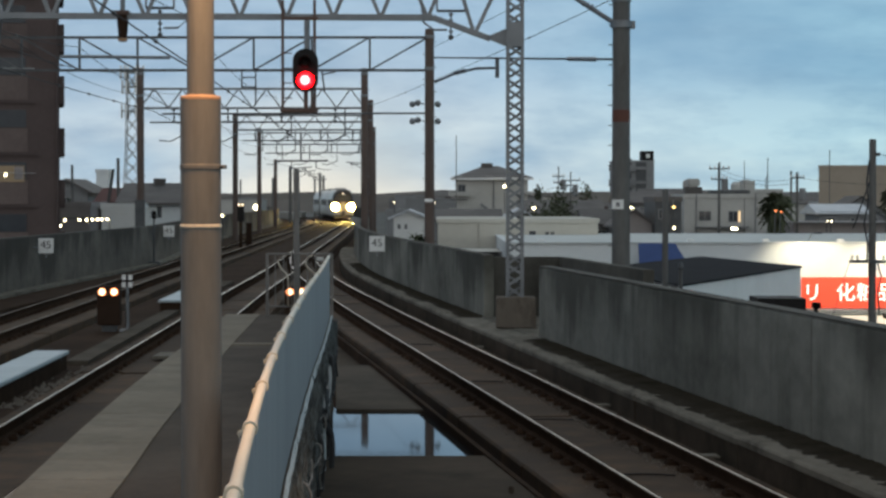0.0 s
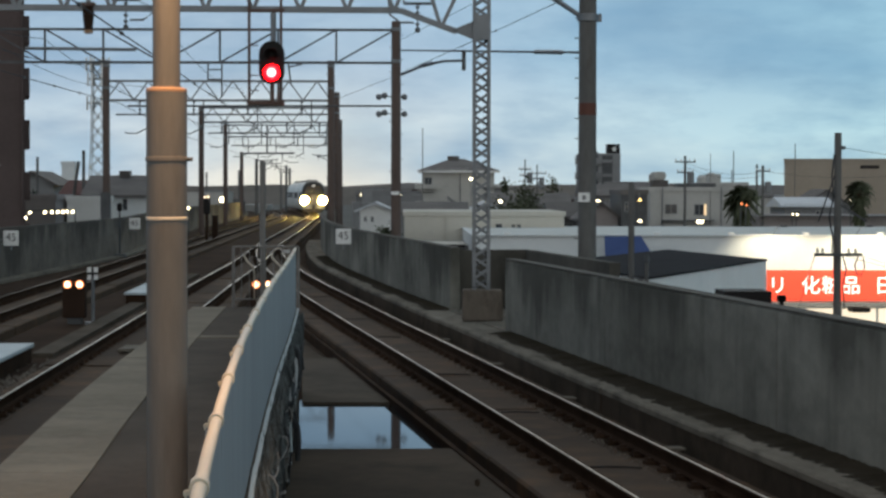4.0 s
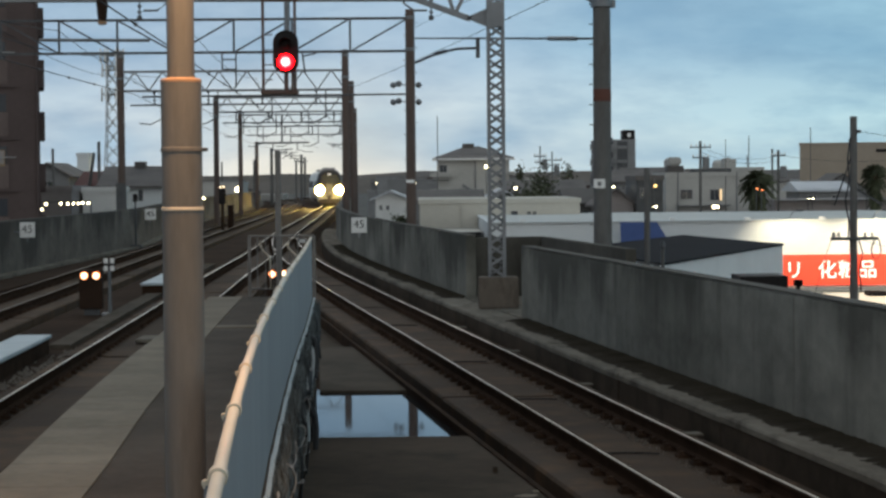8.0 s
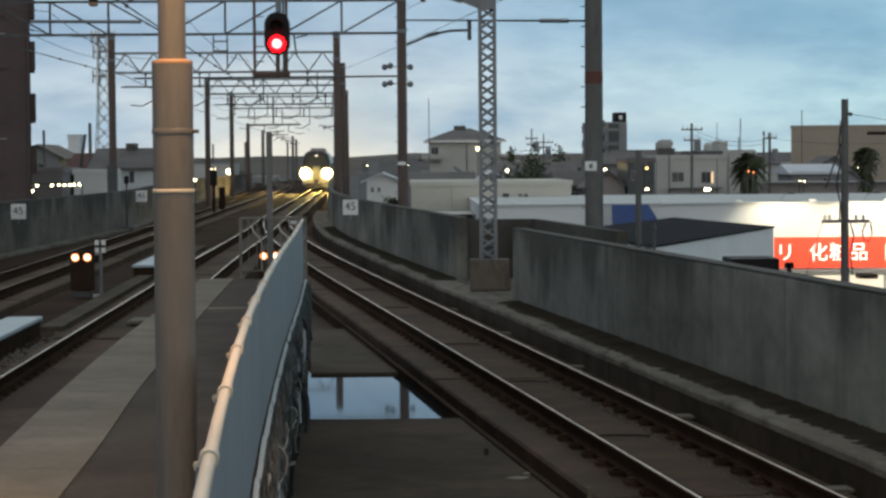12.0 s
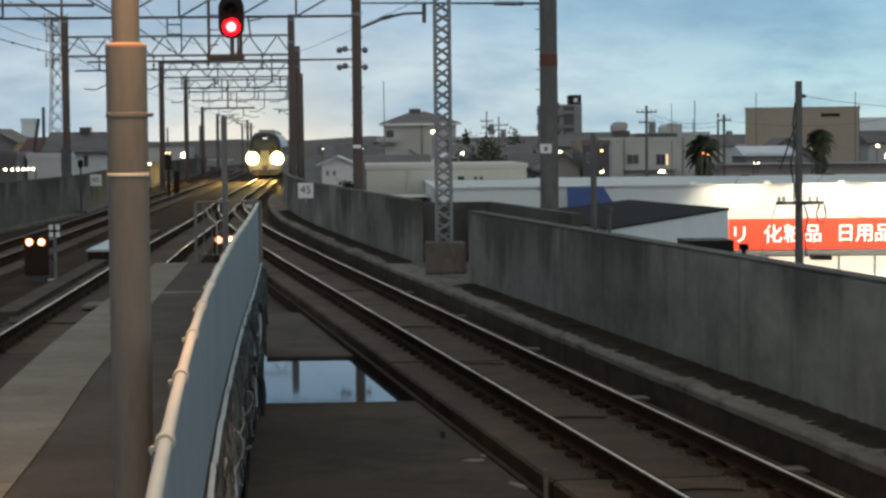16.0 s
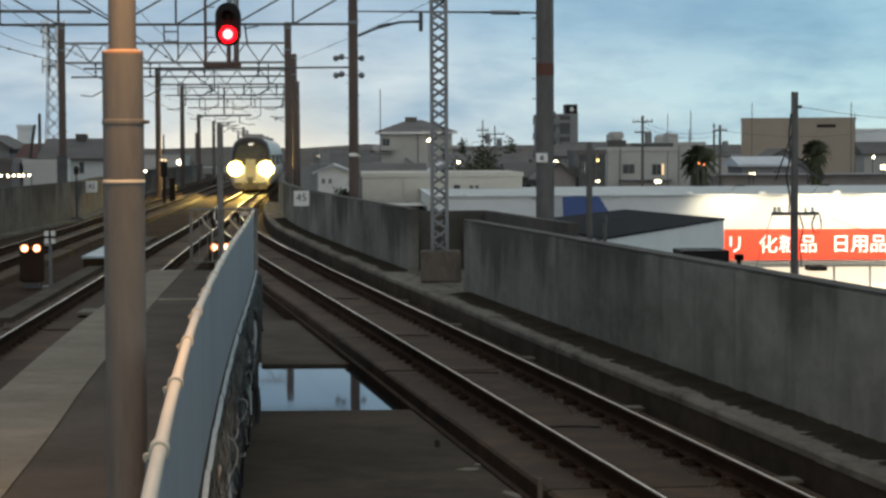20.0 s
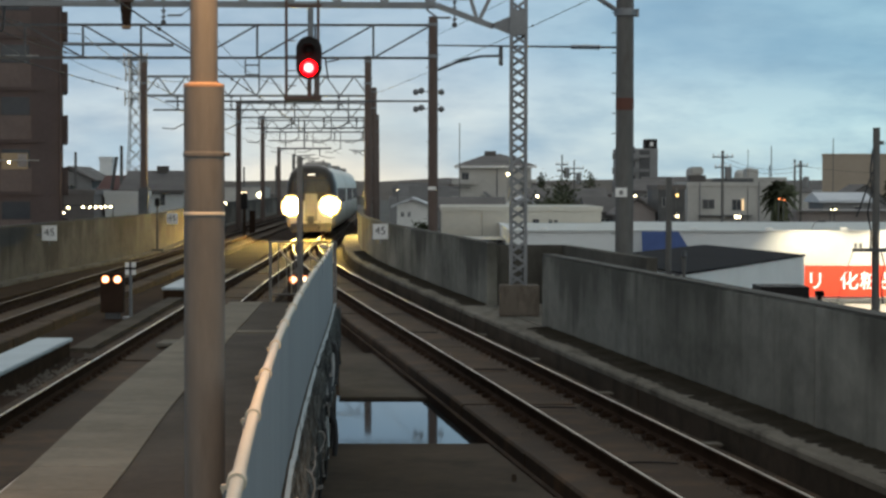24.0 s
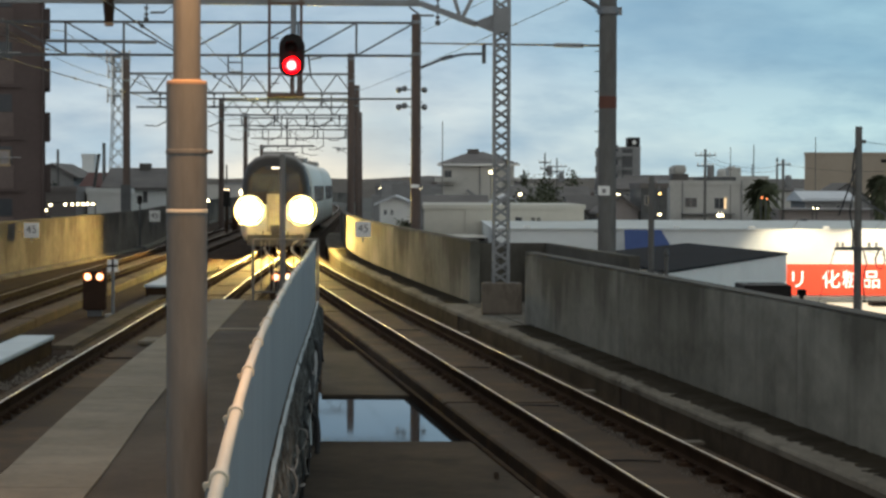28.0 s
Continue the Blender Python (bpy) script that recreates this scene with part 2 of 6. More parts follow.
BALCONY = surface("brown_balcony_panel", (0.105, 0.082, 0.078), (0.16, 0.128, 0.12), 0.85, grain=5, large=0.5, bump=0.1, spec=0.1, vary=0.3)
PLASTER = surface("pale_plaster", (0.34, 0.34, 0.325), (0.48, 0.475, 0.45), 0.9, grain=3, large=0.3, bump=0.1, vary=0.15, spec=0.1)
SHOPWALL = surface("shop_wall_panel", (0.58, 0.62, 0.64), (0.70, 0.73, 0.74), 0.8, grain=3, large=0.3, bump=0.08)
SHOPROOF = surface("weathered_roof_sheet", (0.47, 0.495, 0.485), (0.60, 0.625, 0.61), 0.8, grain=2, large=0.3, bump=0.05, spec=0.1)
CREAM = surface("cream_render", (0.46, 0.45, 0.40), (0.58, 0.56, 0.50), 0.85, grain=3, large=0.25, bump=0.08)
TAN = surface("tan_cladding", (0.30, 0.255, 0.205), (0.38, 0.33, 0.27), 0.85, grain=2, large=0.15, bump=0.08)
DUSTY = surface("dusty_plaster", (0.22, 0.20, 0.20), (0.31, 0.285, 0.28), 0.9, grain=3, large=0.4, bump=0.1, spec=0.1)
GREY = surface("grey_cladding", (0.17, 0.175, 0.18), (0.25, 0.255, 0.26), 0.85, grain=3, large=0.3, bump=0.1, vary=0.25)
# Lifted in tone: the distant haze is put into the roof colour.
ROOF = surface("dark_roof", (0.085, 0.079, 0.076), (0.15, 0.138, 0.132), 0.8, grain=5, large=0.5, bump=0.2, vary=0.4)
REDROOF = surface("dull_red_roof", (0.085, 0.04, 0.038), (0.13, 0.065, 0.058), 0.8, grain=5, large=0.5, bump=0.2, spec=0.1)
BLACKROOF = surface("black_sheet_roof", (0.012, 0.013, 0.016), (0.022, 0.023, 0.027), 0.9, grain=4, large=0.4, bump=0.1, spec=0.03)
PALEROOF = surface("pale_metal_roof", (0.45, 0.48, 0.52), (0.58, 0.61, 0.64), 0.6, 0.1, grain=4, large=0.5, bump=0.05)
BLUE = surface("blue_sheet", (0.04, 0.07, 0.19), (0.06, 0.10, 0.25), 0.6, grain=4, large=0.6, bump=0.1)
GLASS = surface("dark_window_glass", (0.03, 0.035, 0.045), (0.06, 0.07, 0.08), 0.15, grain=2, bump=0)
LEAF = surface("foliage", (0.045, 0.055, 0.030), (0.09, 0.10, 0.06), 0.8, grain=8, bump=0.1, island=0.6)
BARK = surface("bark", (0.08, 0.06, 0.045), (0.14, 0.11, 0.08), 0.9, grain=12, bump=0.3)
GROUND = surface("town_ground", (0.05, 0.05, 0.05), (0.10, 0.098, 0.09), 0.9, grain=0.6, large=0.03, bump=0.2, spots=(0.05, 0.065, 0.035))
# The brownish veil over the horizon is put into this colour.
HILL = surface("wooded_hill", (0.12, 0.108, 0.098), (0.17, 0.152, 0.135), 0.95, grain=0.2, large=0.02, bump=0.4, spec=0.05)
TRAINBODY = surface("train_paint", (0.54, 0.53, 0.48), (0.66, 0.65, 0.60), 0.4, 0.1, grain=8, large=1.2, bump=0.03)
TRAINDARK = surface("dark_cab_paint", (0.035, 0.03, 0.026), (0.06, 0.053, 0.045), 0.4, 0.0, grain=8, large=1.2, bump=0.03)
TRAINROOF = surface("train_roof", (0.20, 0.195, 0.185), (0.30, 0.29, 0.275), 0.5, 0.1, grain=8, bump=0.05)
RED_LIGHT = glow("red_signal_light", (1.0, 0.0006, 0.0022), 22.0)
RED_CORE = glow("red_signal_core", (1.0, 0.42, 0.42), 3.0)
HEADLIGHT = glow("headlight_lens", (1.0, 0.70, 0.20), 950.0)
HEADHALO = glow("headlight_halo", (1.0, 0.66, 0.12), 1.5)
HOOD = surface("headlight_reflector", (0.45, 0.40, 0.28), (0.55, 0.50, 0.36), 0.5, 0.3, grain=12, bump=0.02)
AMBER = glow("amber_glow", (1.0, 0.26, 0.07), 2.4)
YELLOWLAMP = glow("yellow_street_light", (1.0, 0.66, 0.22), 4.0)
AMBERCORE = glow("amber_lamp_core", (1.0, 0.78, 0.5), 4.0)
STREET = glow("street_light", (1.0, 0.86, 0.55), 9.0)
SIGNRED = glow("lit_red_sign", (0.85, 0.085, 0.03), 0.75, (0.6, 0.05, 0.03))
SIGNTEXT = glow("lit_sign_letters", (1.0, 0.93, 0.82), 1.3, (0.8, 0.8, 0.8))
SHOPGLOW = glow("lit_shop_window", (1.0, 0.84, 0.60), 1.1, (0.5, 0.5, 0.5))
DIMROOM = glow("dim_room_window", (1.0, 0.72, 0.36), 0.09)
ROOMGLOW = glow("lit_room_window", (1.0, 0.72, 0.40), 1.2)
WATER = bpy.data.materials.new("still_water")
WATER.use_nodes = True
_b = WATER.node_tree.nodes["Principled BSDF"]
_b.inputs["Base Color"].default_value = (0.02, 0.022, 0.024, 1)
_b.inputs["Roughness"].default_value = 0.035
_b.inputs["IOR"].default_value = 1.33
_b.inputs["Specular IOR Level"].default_value = 0.3

# ---------------------------------------------------------------- mesh helpers


def box(bm, x0, x1, y0, y1, z0, z1, bevel=0.0):
    v = [bm.verts.new(p) for p in ((x0, y0, z0), (x1, y0, z0), (x1, y1, z0), (x0, y1, z0), (x0, y0, z1), (x1, y0, z1), (x1, y1, z1), (x0, y1, z1))]
    fs = [bm.faces.new([v[i] for i in f]) for f in ((3, 2, 1, 0), (4, 5, 6, 7), (0, 1, 5, 4), (1, 2, 6, 5), (2, 3, 7, 6), (3, 0, 4, 7))]
    if bevel:
        bmesh.ops.bevel(bm, geom=list({e for f in fs for e in f.edges}), offset=bevel, segments=2, affect="EDGES")
    return bm


def beam(bm, a, b, w, h=None):
    """A bar of rectangular section from a to b."""
    a, b, h = Vector(a), Vector(b), h or w
    d = (b - a).normalized()
    side = d.cross(Vector((0, 0, 1)))
    side = side.normalized() if side.length > 1e-4 else Vector((1, 0, 0))
    up = side.cross(d)
    rings = []
    for p in (a, b):
        rings.append([bm.verts.new(p + side * (w / 2 * i) + up * (h / 2 * j)) for i, j in ((-1, -1), (1, -1), (1, 1), (-1, 1))])
    for i in range(4):
        bm.faces.new((rings[0][i], rings[0][(i + 1) % 4], rings[1][(i + 1) % 4], rings[1][i]))
    bm.faces.new(rings[0][::-1])
    bm.faces.new(rings[1])
    return bm


def tube(bm, points, r, n=10, r2=None):
    """A round bar along points, tapering from r to r2."""
    pts = [Vector(p) for p in points]
    r2 = r if r2 is None else r2
    rings = []
    for i, p in enumerate(pts):
        d = (pts[min(i + 1, len(pts) - 1)] - pts[max(i - 1, 0)]).normalized()
        ref = Vector((0, 0, 1)) if abs(d.z) < 0.9 else Vector((1, 0, 0))
        a = d.cross(ref).normalized()
        b = a.cross(d)
        rr = r + (r2 - r) * i / (len(pts) - 1)
        rings.append([bm.verts.new(p + a * (rr * math.cos(2 * math.pi * k / n)) + b * (rr * math.sin(2 * math.pi * k / n))) for k in range(n)])
    for q0, q1 in zip(rings, rings[1:]):
        for k in range(n):
            f = bm.faces.new((q0[k], q0[(k + 1) % n], q1[(k + 1) % n], q1[k]))
            f.smooth = n > 6
    for cap in (bm.faces.new(rings[0]), bm.faces.new(rings[-1][::-1])):
        for e in cap.edges:
            e.smooth = False
    return bm


def turned(bm, profile, n=20, centre=(0, 0)):
    """A solid of revolution round z: profile of (radius, z), from the bottom up."""
    cx, cy = centre
    rings = [[bm.verts.new((cx + r * math.cos(2 * math.pi * k / n), cy + r * math.sin(2 * math.pi * k / n), z)) for k in range(n)] for r, z in profile]
    for q0, q1 in zip(rings, rings[1:]):
        for k in range(n):
            f = bm.faces.new((q0[k], q0[(k + 1) % n], q1[(k + 1) % n], q1[k]))
            f.smooth = True
    for cap in (bm.faces.new(rings[0][::-1]), bm.faces.new(rings[-1])):
        for e in cap.edges:
            e.smooth = False
    for q in rings[1:-1]:
        for k in range(n):
            bm.edges.get((q[k], q[(k + 1) % n])).smooth = False
    return bm


def disc_y(bm, x, y, z, r, depth, n=20):
    """A round plate whose face looks along -y."""
    return tube(bm, [(x, y, z), (x, y + depth, z)], r, n)


def dome_y(bm, x, y, z, r, bulge, n=24, rows=5):
    """A lens bulging along -y from a rim of radius r."""
    rings = []
    for i in range(rows):
        a = 0.5 * math.pi * i / rows
        rings.append([bm.verts.new((x + r * math.cos(a) * math.cos(math.tau * k / n), y - bulge * math.sin(a), z + r * math.cos(a) * math.sin(math.tau * k / n))) for k in range(n)])
    top = bm.verts.new((x, y - bulge, z))
    for q0, q1 in zip(rings, rings[1:]):
        for k in range(n):
            bm.faces.new((q0[k], q0[(k + 1) % n], q1[(k + 1) % n], q1[k])).smooth = True
    for k in range(n):
        bm.faces.new((rings[-1][k], rings[-1][(k + 1) % n], top)).smooth = True
    bm.faces.new(rings[0][::-1])
    return bm


def finish(name, bm, material):
    me = bpy.data.meshes.new(name)
    bmesh.ops.recalc_face_normals(bm, faces=bm.faces)
    bm.to_mesh(me)
    bm.free()
    for m in material if isinstance(material, (list, tuple)) else (material,):
        me.materials.append(m)
    return me


def part(name, bm, material, parent, label=""):
    ob = new(name, finish(name, bm, material))
    ob.parent = parent
    return tagged(ob, label)


def thing(name, at, label, category, group="", kind="", turn=0.0):
    ob = new(name)
    ob.empty_display_size = 0.2
    ob.matrix_world = pose(*at, 0, 0, turn)
    return tagged(ob, label, category, group, kind)


def solid(name, bm, material, label, category, kind="structure", group=""):
    return tagged(new(name, finish(name, bm, material)), label, category, group, kind)


def B():
    return bmesh.new()


def curve(knots):
    """x as a smooth function of y through knots (y, x)."""
    ys, xs = [k[0] for k in knots], [k[1] for k in knots]
    n = len(ys)
    sl = []
    for i in range(n):
        a, b = max(i - 1, 0), min(i + 1, n - 1)
        sl.append((xs[b] - xs[a]) / (ys[b] - ys[a]))

    def at(y):
        i = 0
        while i < n - 2 and y > ys[i + 1]:
            i += 1
        h = ys[i + 1] - ys[i]
        u = (y - ys[i]) / h
        if u < 0:
            return xs[0] + sl[0] * (y - ys[0])
        if u > 1:
            return xs[-1] + sl[-1] * (y - ys[-1])
        return (2 * u ** 3 - 3 * u ** 2 + 1) * xs[i] + (u ** 3 - 2 * u ** 2 + u) * h * sl[i] + (3 * u ** 2 - 2 * u ** 3) * xs[i + 1] + (u ** 3 - u ** 2) * h * sl[i + 1]

    return at


def sweep(bm, line, profile, y0, y1, step=4.0):
    """A bar of the section profile (offset, z) laid along x = line(y)."""
    n = max(1, int(math.ceil((y1 - y0) / step)))
    rings = []
    for i in range(n + 1):
        y = y0 + (y1 - y0) * i / n
        x, s = line(y), (line(y + 0.5) - line(y - 0.5))
        k = 1 / math.hypot(1, s)
        rings.append([bm.verts.new((x + o * k, y - o * s * k, z)) for o, z in profile])
    m = len(profile)
    for q0, q1 in zip(rings, rings[1:]):
        for k in range(m):
            bm.faces.new((q0[k], q0[(k + 1) % m], q1[(k + 1) % m], q1[k]))
    bm.faces.new(rings[0][::-1])
    bm.faces.new(rings[-1])
    return bm


def rect(o0, o1, z0, z1):
    return [(o0, z0), (o1, z0), (o1, z1), (o0, z1)]

# ---------------------------------------------------------------- the line: tracks, viaduct, walls
TRACK_A = curve([(-20, -3.4), (10, -4.25), (25, -4.7), (47, -5.33), (60, -5.72), (81, -6.22), (108, -7.2), (147, -8.2), (171, -8.85), (210, -9.9), (230, -10.5), (255, -11.8), (270, -12.9), (300, -15.6), (360, -22.5)])
TRACK_B = curve([(-20, 7.65), (5, 4.35), (20, 2.37), (33.5, 0.59), (52, -1.86), (70, -4.1), (85, -5.6), (97, -6.5), (108, -7.08)])
TRACK_C = curve([(-20, -7.6), (20, -8.8), (52, -9.8), (91, -10.95), (130, -12.0), (171, -13.1), (210, -14.2), (230, -14.8), (255, -16.1), (270, -17.2), (300, -19.9), (360, -26.8)])
WALL_R = curve([(-20, 9.54), (5, 6.265), (20, 4.3), (39, 1.81), (54, -0.15), (66, -1.6), (76, -2.65), (90, -3.7), (108, -4.55), (147, -5.4), (171, -6.0), (210, -7.0), (230, -7.6), (255, -8.9), (270, -10.0), (300, -12.7), (360, -19.6)])
WALL_L = curve([(-20, -13.6), (63, -13.4), (94, -13.1), (112, -14.2), (159, -16.8), (210, -18.2), (255, -20.1), (300, -23.9), (360, -30.8)])

# town ground far below the line, to the horizon
bm = B()
bmesh.ops.create_grid(bm, x_segments=40, y_segments=40, size=2600)
for v in bm.verts:
    v.co += Vector((0, 2300, -7.0))
solid("ground", bm, GROUND, "dark town ground of streets and yards at dusk", "ground")

bm = B()
n = 60
for i in range(n + 1):
    x = -1500 + 3000 * i / n
    top = 2.7 + 1 + 5 * noise.noise(Vector((x * 0.004, 3.1, 0))) + 3.5 * noise.noise(Vector((x * 0.02, 1.7, 0)))
    bm.verts.new((x, 1500, -7.0)), bm.verts.new((x, 1560 + 60 * noise.noise(Vector((x * 0.01, 0, 5))), max(2.0, top + 4.5))), bm.verts.new((x, 1900, -7.0))
bm.verts.ensure_lookup_table()
for i in range(n):
    for k in (0, 1):
        bm.faces.new([bm.verts[j] for j in (3 * i + k, 3 * i + 3 + k, 3 * i + 4 + k, 3 * i + 1 + k)])
solid("backdrop", bm, HILL, "low dark wooded hills on the horizon", "hills")

# the viaduct: a deck between its two edges
bm = B()
ys = [-20 + 8 * i for i in range(48)]
tops = [[bm.verts.new((f(y) + o, y, z)) for f, o, z in ((WALL_L, -0.25, -0.72), (WALL_R, 0.25, -0.72), (WALL_R, 0.25, -2.2), (WALL_L, -0.25, -2.2))] for y in ys]
for a, b in zip(tops, tops[1:]):
    for k in range(4):
        bm.faces.new((a[k], a[(k + 1) % 4], b[(k + 1) % 4], b[k]))
solid("viaduct_deck", bm, DECK, "dark stained concrete deck of a railway viaduct", "viaduct")
for y in range(0, 340, 20):
    bm = B()
    xa, xb = WALL_L(y) + 1, WALL_R(y) - 1
    for x in (xa + 0.8, (xa + xb) / 2, xb - 0.8):
        box(bm, x - 0.6, x + 0.6, y - 0.6, y + 0.6, -7.0, -2.75)
    box(bm, xa, xb, y - 0.7, y + 0.7, -2.75, -2.202)
    solid("viaduct_pier", bm, LEDGE, "grey concrete pier frame under the viaduct", "pier", group="viaduct piers")

# raised strips between the tracks
solid("deck_infill", sweep(B(), curve([(y, (TRACK_A(y) + TRACK_C(y)) / 2) for y in range(-20, 361, 20)]), rect(-0.85, 0.85, -0.715, -0.33), -15, 340), DECK, "dark concrete walkway strip between two tracks", "walkway")
solid("wall_ledge", sweep(B(), WALL_L, rect(0.0, 0.42, -0.715, -0.16), -15, 340), LEDGE, "pale concrete ledge at the foot of the parapet", "ledge")
solid("deck_infill", sweep(B(), WALL_L, rect(0.43, 1.75, -0.715, -0.25), -15, 340), DECK, "grey concrete service walkway along the parapet", "walkway")


def parapet(name, line, joints, lo, hi, thick, side, face=None):
    """A parapet in cast panels between joints, under one coping; side: the way from its face to its back."""
    root = thing(name, (0, 0, 0), "weathered grey concrete parapet wall with vertical water stains", "wall", kind="structure")
    for a, b in zip(joints, joints[1:]):
        p = B()
        prof = [(0, lo), (side * thick, lo), (side * thick, hi - 0.03), (side * (thick - 0.03), hi), (side * 0.03, hi), (0, hi - 0.03)]
        sweep(p, line, prof if side > 0 else prof[::-1], a + 0.012, b - 0.012, 2.5)
        part("panel", p, face or CONCRETE, root)
        e = 0.004 * side
        part("coping", sweep(B(), line, rect(min(-e, side * thick + e), max(-e, side * thick + e), hi + 0.001, hi + 0.018), a + 0.006, b - 0.006, 2.5), COPING, root, "pale worn coping edge")
    return root


parapet("wall_right", WALL_R, [-15, -2.3, 6.0, 14.3, 22.5, 30.8, 39.1], 0.096, 1.43, 0.22, 1)
parapet("wall_right_far", WALL_R, [45.9, 53.5, 61.3, 69.0, 76.8, 84.6, 92.4, 100, 108, 124, 140, 156, 172, 200, 230, 260, 300, 340], 0.096, 1.46, 0.22, 1)
parapet("wall_left", WALL_L, [-15, 0, 15, 30, 40, 48, 56, 64, 72, 80, 88, 96, 104, 112, 128, 144, 160, 190, 220, 260, 300, 340], -0.25, 1.47, 0.22, -1, CONCRETE_L)

# bay in the parapet round the lattice tower
root = thing("wall_bay", (0, 0, 0), "recessed concrete parapet bay behind the lattice tower", "wall", kind="structure")
BAY = lambda y: WALL_R(y) + 1.75
# panels carry the bay's shade in their colour
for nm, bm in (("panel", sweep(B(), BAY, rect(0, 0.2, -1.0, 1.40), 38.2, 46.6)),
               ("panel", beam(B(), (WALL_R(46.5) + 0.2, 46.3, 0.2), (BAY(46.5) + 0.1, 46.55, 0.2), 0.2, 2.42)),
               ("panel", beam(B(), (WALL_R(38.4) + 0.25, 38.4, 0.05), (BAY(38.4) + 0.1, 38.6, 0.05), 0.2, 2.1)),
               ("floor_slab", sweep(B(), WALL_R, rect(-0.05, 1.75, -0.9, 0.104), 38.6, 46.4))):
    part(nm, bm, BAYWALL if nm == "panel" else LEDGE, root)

# kerb ledge along the right-hand parapet, in cast lengths
root = thing("kerb_ledge", (0, 0, 0), "stained concrete ledge with an uneven edge below the parapet", "ledge", kind="structure")
random.seed(4)
y = -12.0
while y < 110:
    L = 5.0 if y < 60 else 10.0
    inner = -0.685 - random.uniform(0, 0.03)
    z = 0.098 - random.uniform(0, 0.012)
    # dim face and brighter top are put into two concrete colours
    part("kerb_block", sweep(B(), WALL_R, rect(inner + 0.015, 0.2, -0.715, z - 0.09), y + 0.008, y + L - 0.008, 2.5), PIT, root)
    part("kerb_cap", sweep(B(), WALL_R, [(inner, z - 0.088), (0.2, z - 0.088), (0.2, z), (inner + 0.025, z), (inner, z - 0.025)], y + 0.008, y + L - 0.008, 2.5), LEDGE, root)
    y += L
random.seed(6)
v, f = [], []
for k in range(3600):
    y = random.uniform(8, 84)
    if 38.5 < y < 46:
        continue
    reach = 0.47 + 0.14 * noise.noise(Vector((y * 0.35, 2.0, 0))) + random.uniform(-0.10, 0.10)
    w, hgt, ln = min(reach, 0.62), random.uniform(0.003, 0.012), random.uniform(0.06, 0.2)
    x = WALL_R(y)
    n = len(v)
    v += [(x - w, y - ln * 0.5, 0.083), (x - w * random.uniform(0.85, 1.05), y + ln * 0.6, 0.083), (x + 0.01, y - ln, 0.083), (x + 0.01, y + ln, 0.083), (x - 0.004, y, 0.105 + hgt * 2.5), (x - w * 0.6, y + ln * 0.3, 0.103 + hgt)]
    f += [(n, n + 5, n + 2), (n, n + 1, n + 5), (n + 1, n + 3, n + 5), (n + 2, n + 5, n + 4), (n + 5, n + 3, n + 4)]
me = bpy.data.meshes.new("moss")
me.from_pydata(v, [], f)
me.materials.append(MOSS)
o = new("moss", me)
o.parent = root
tagged(o, "dark moss along the foot of the wall", kind="stuff")
part("drain_floor", sweep(B(), WALL_R, rect(-1.05, -0.71, -0.715, -0.42), -12, 104), DECK, root)


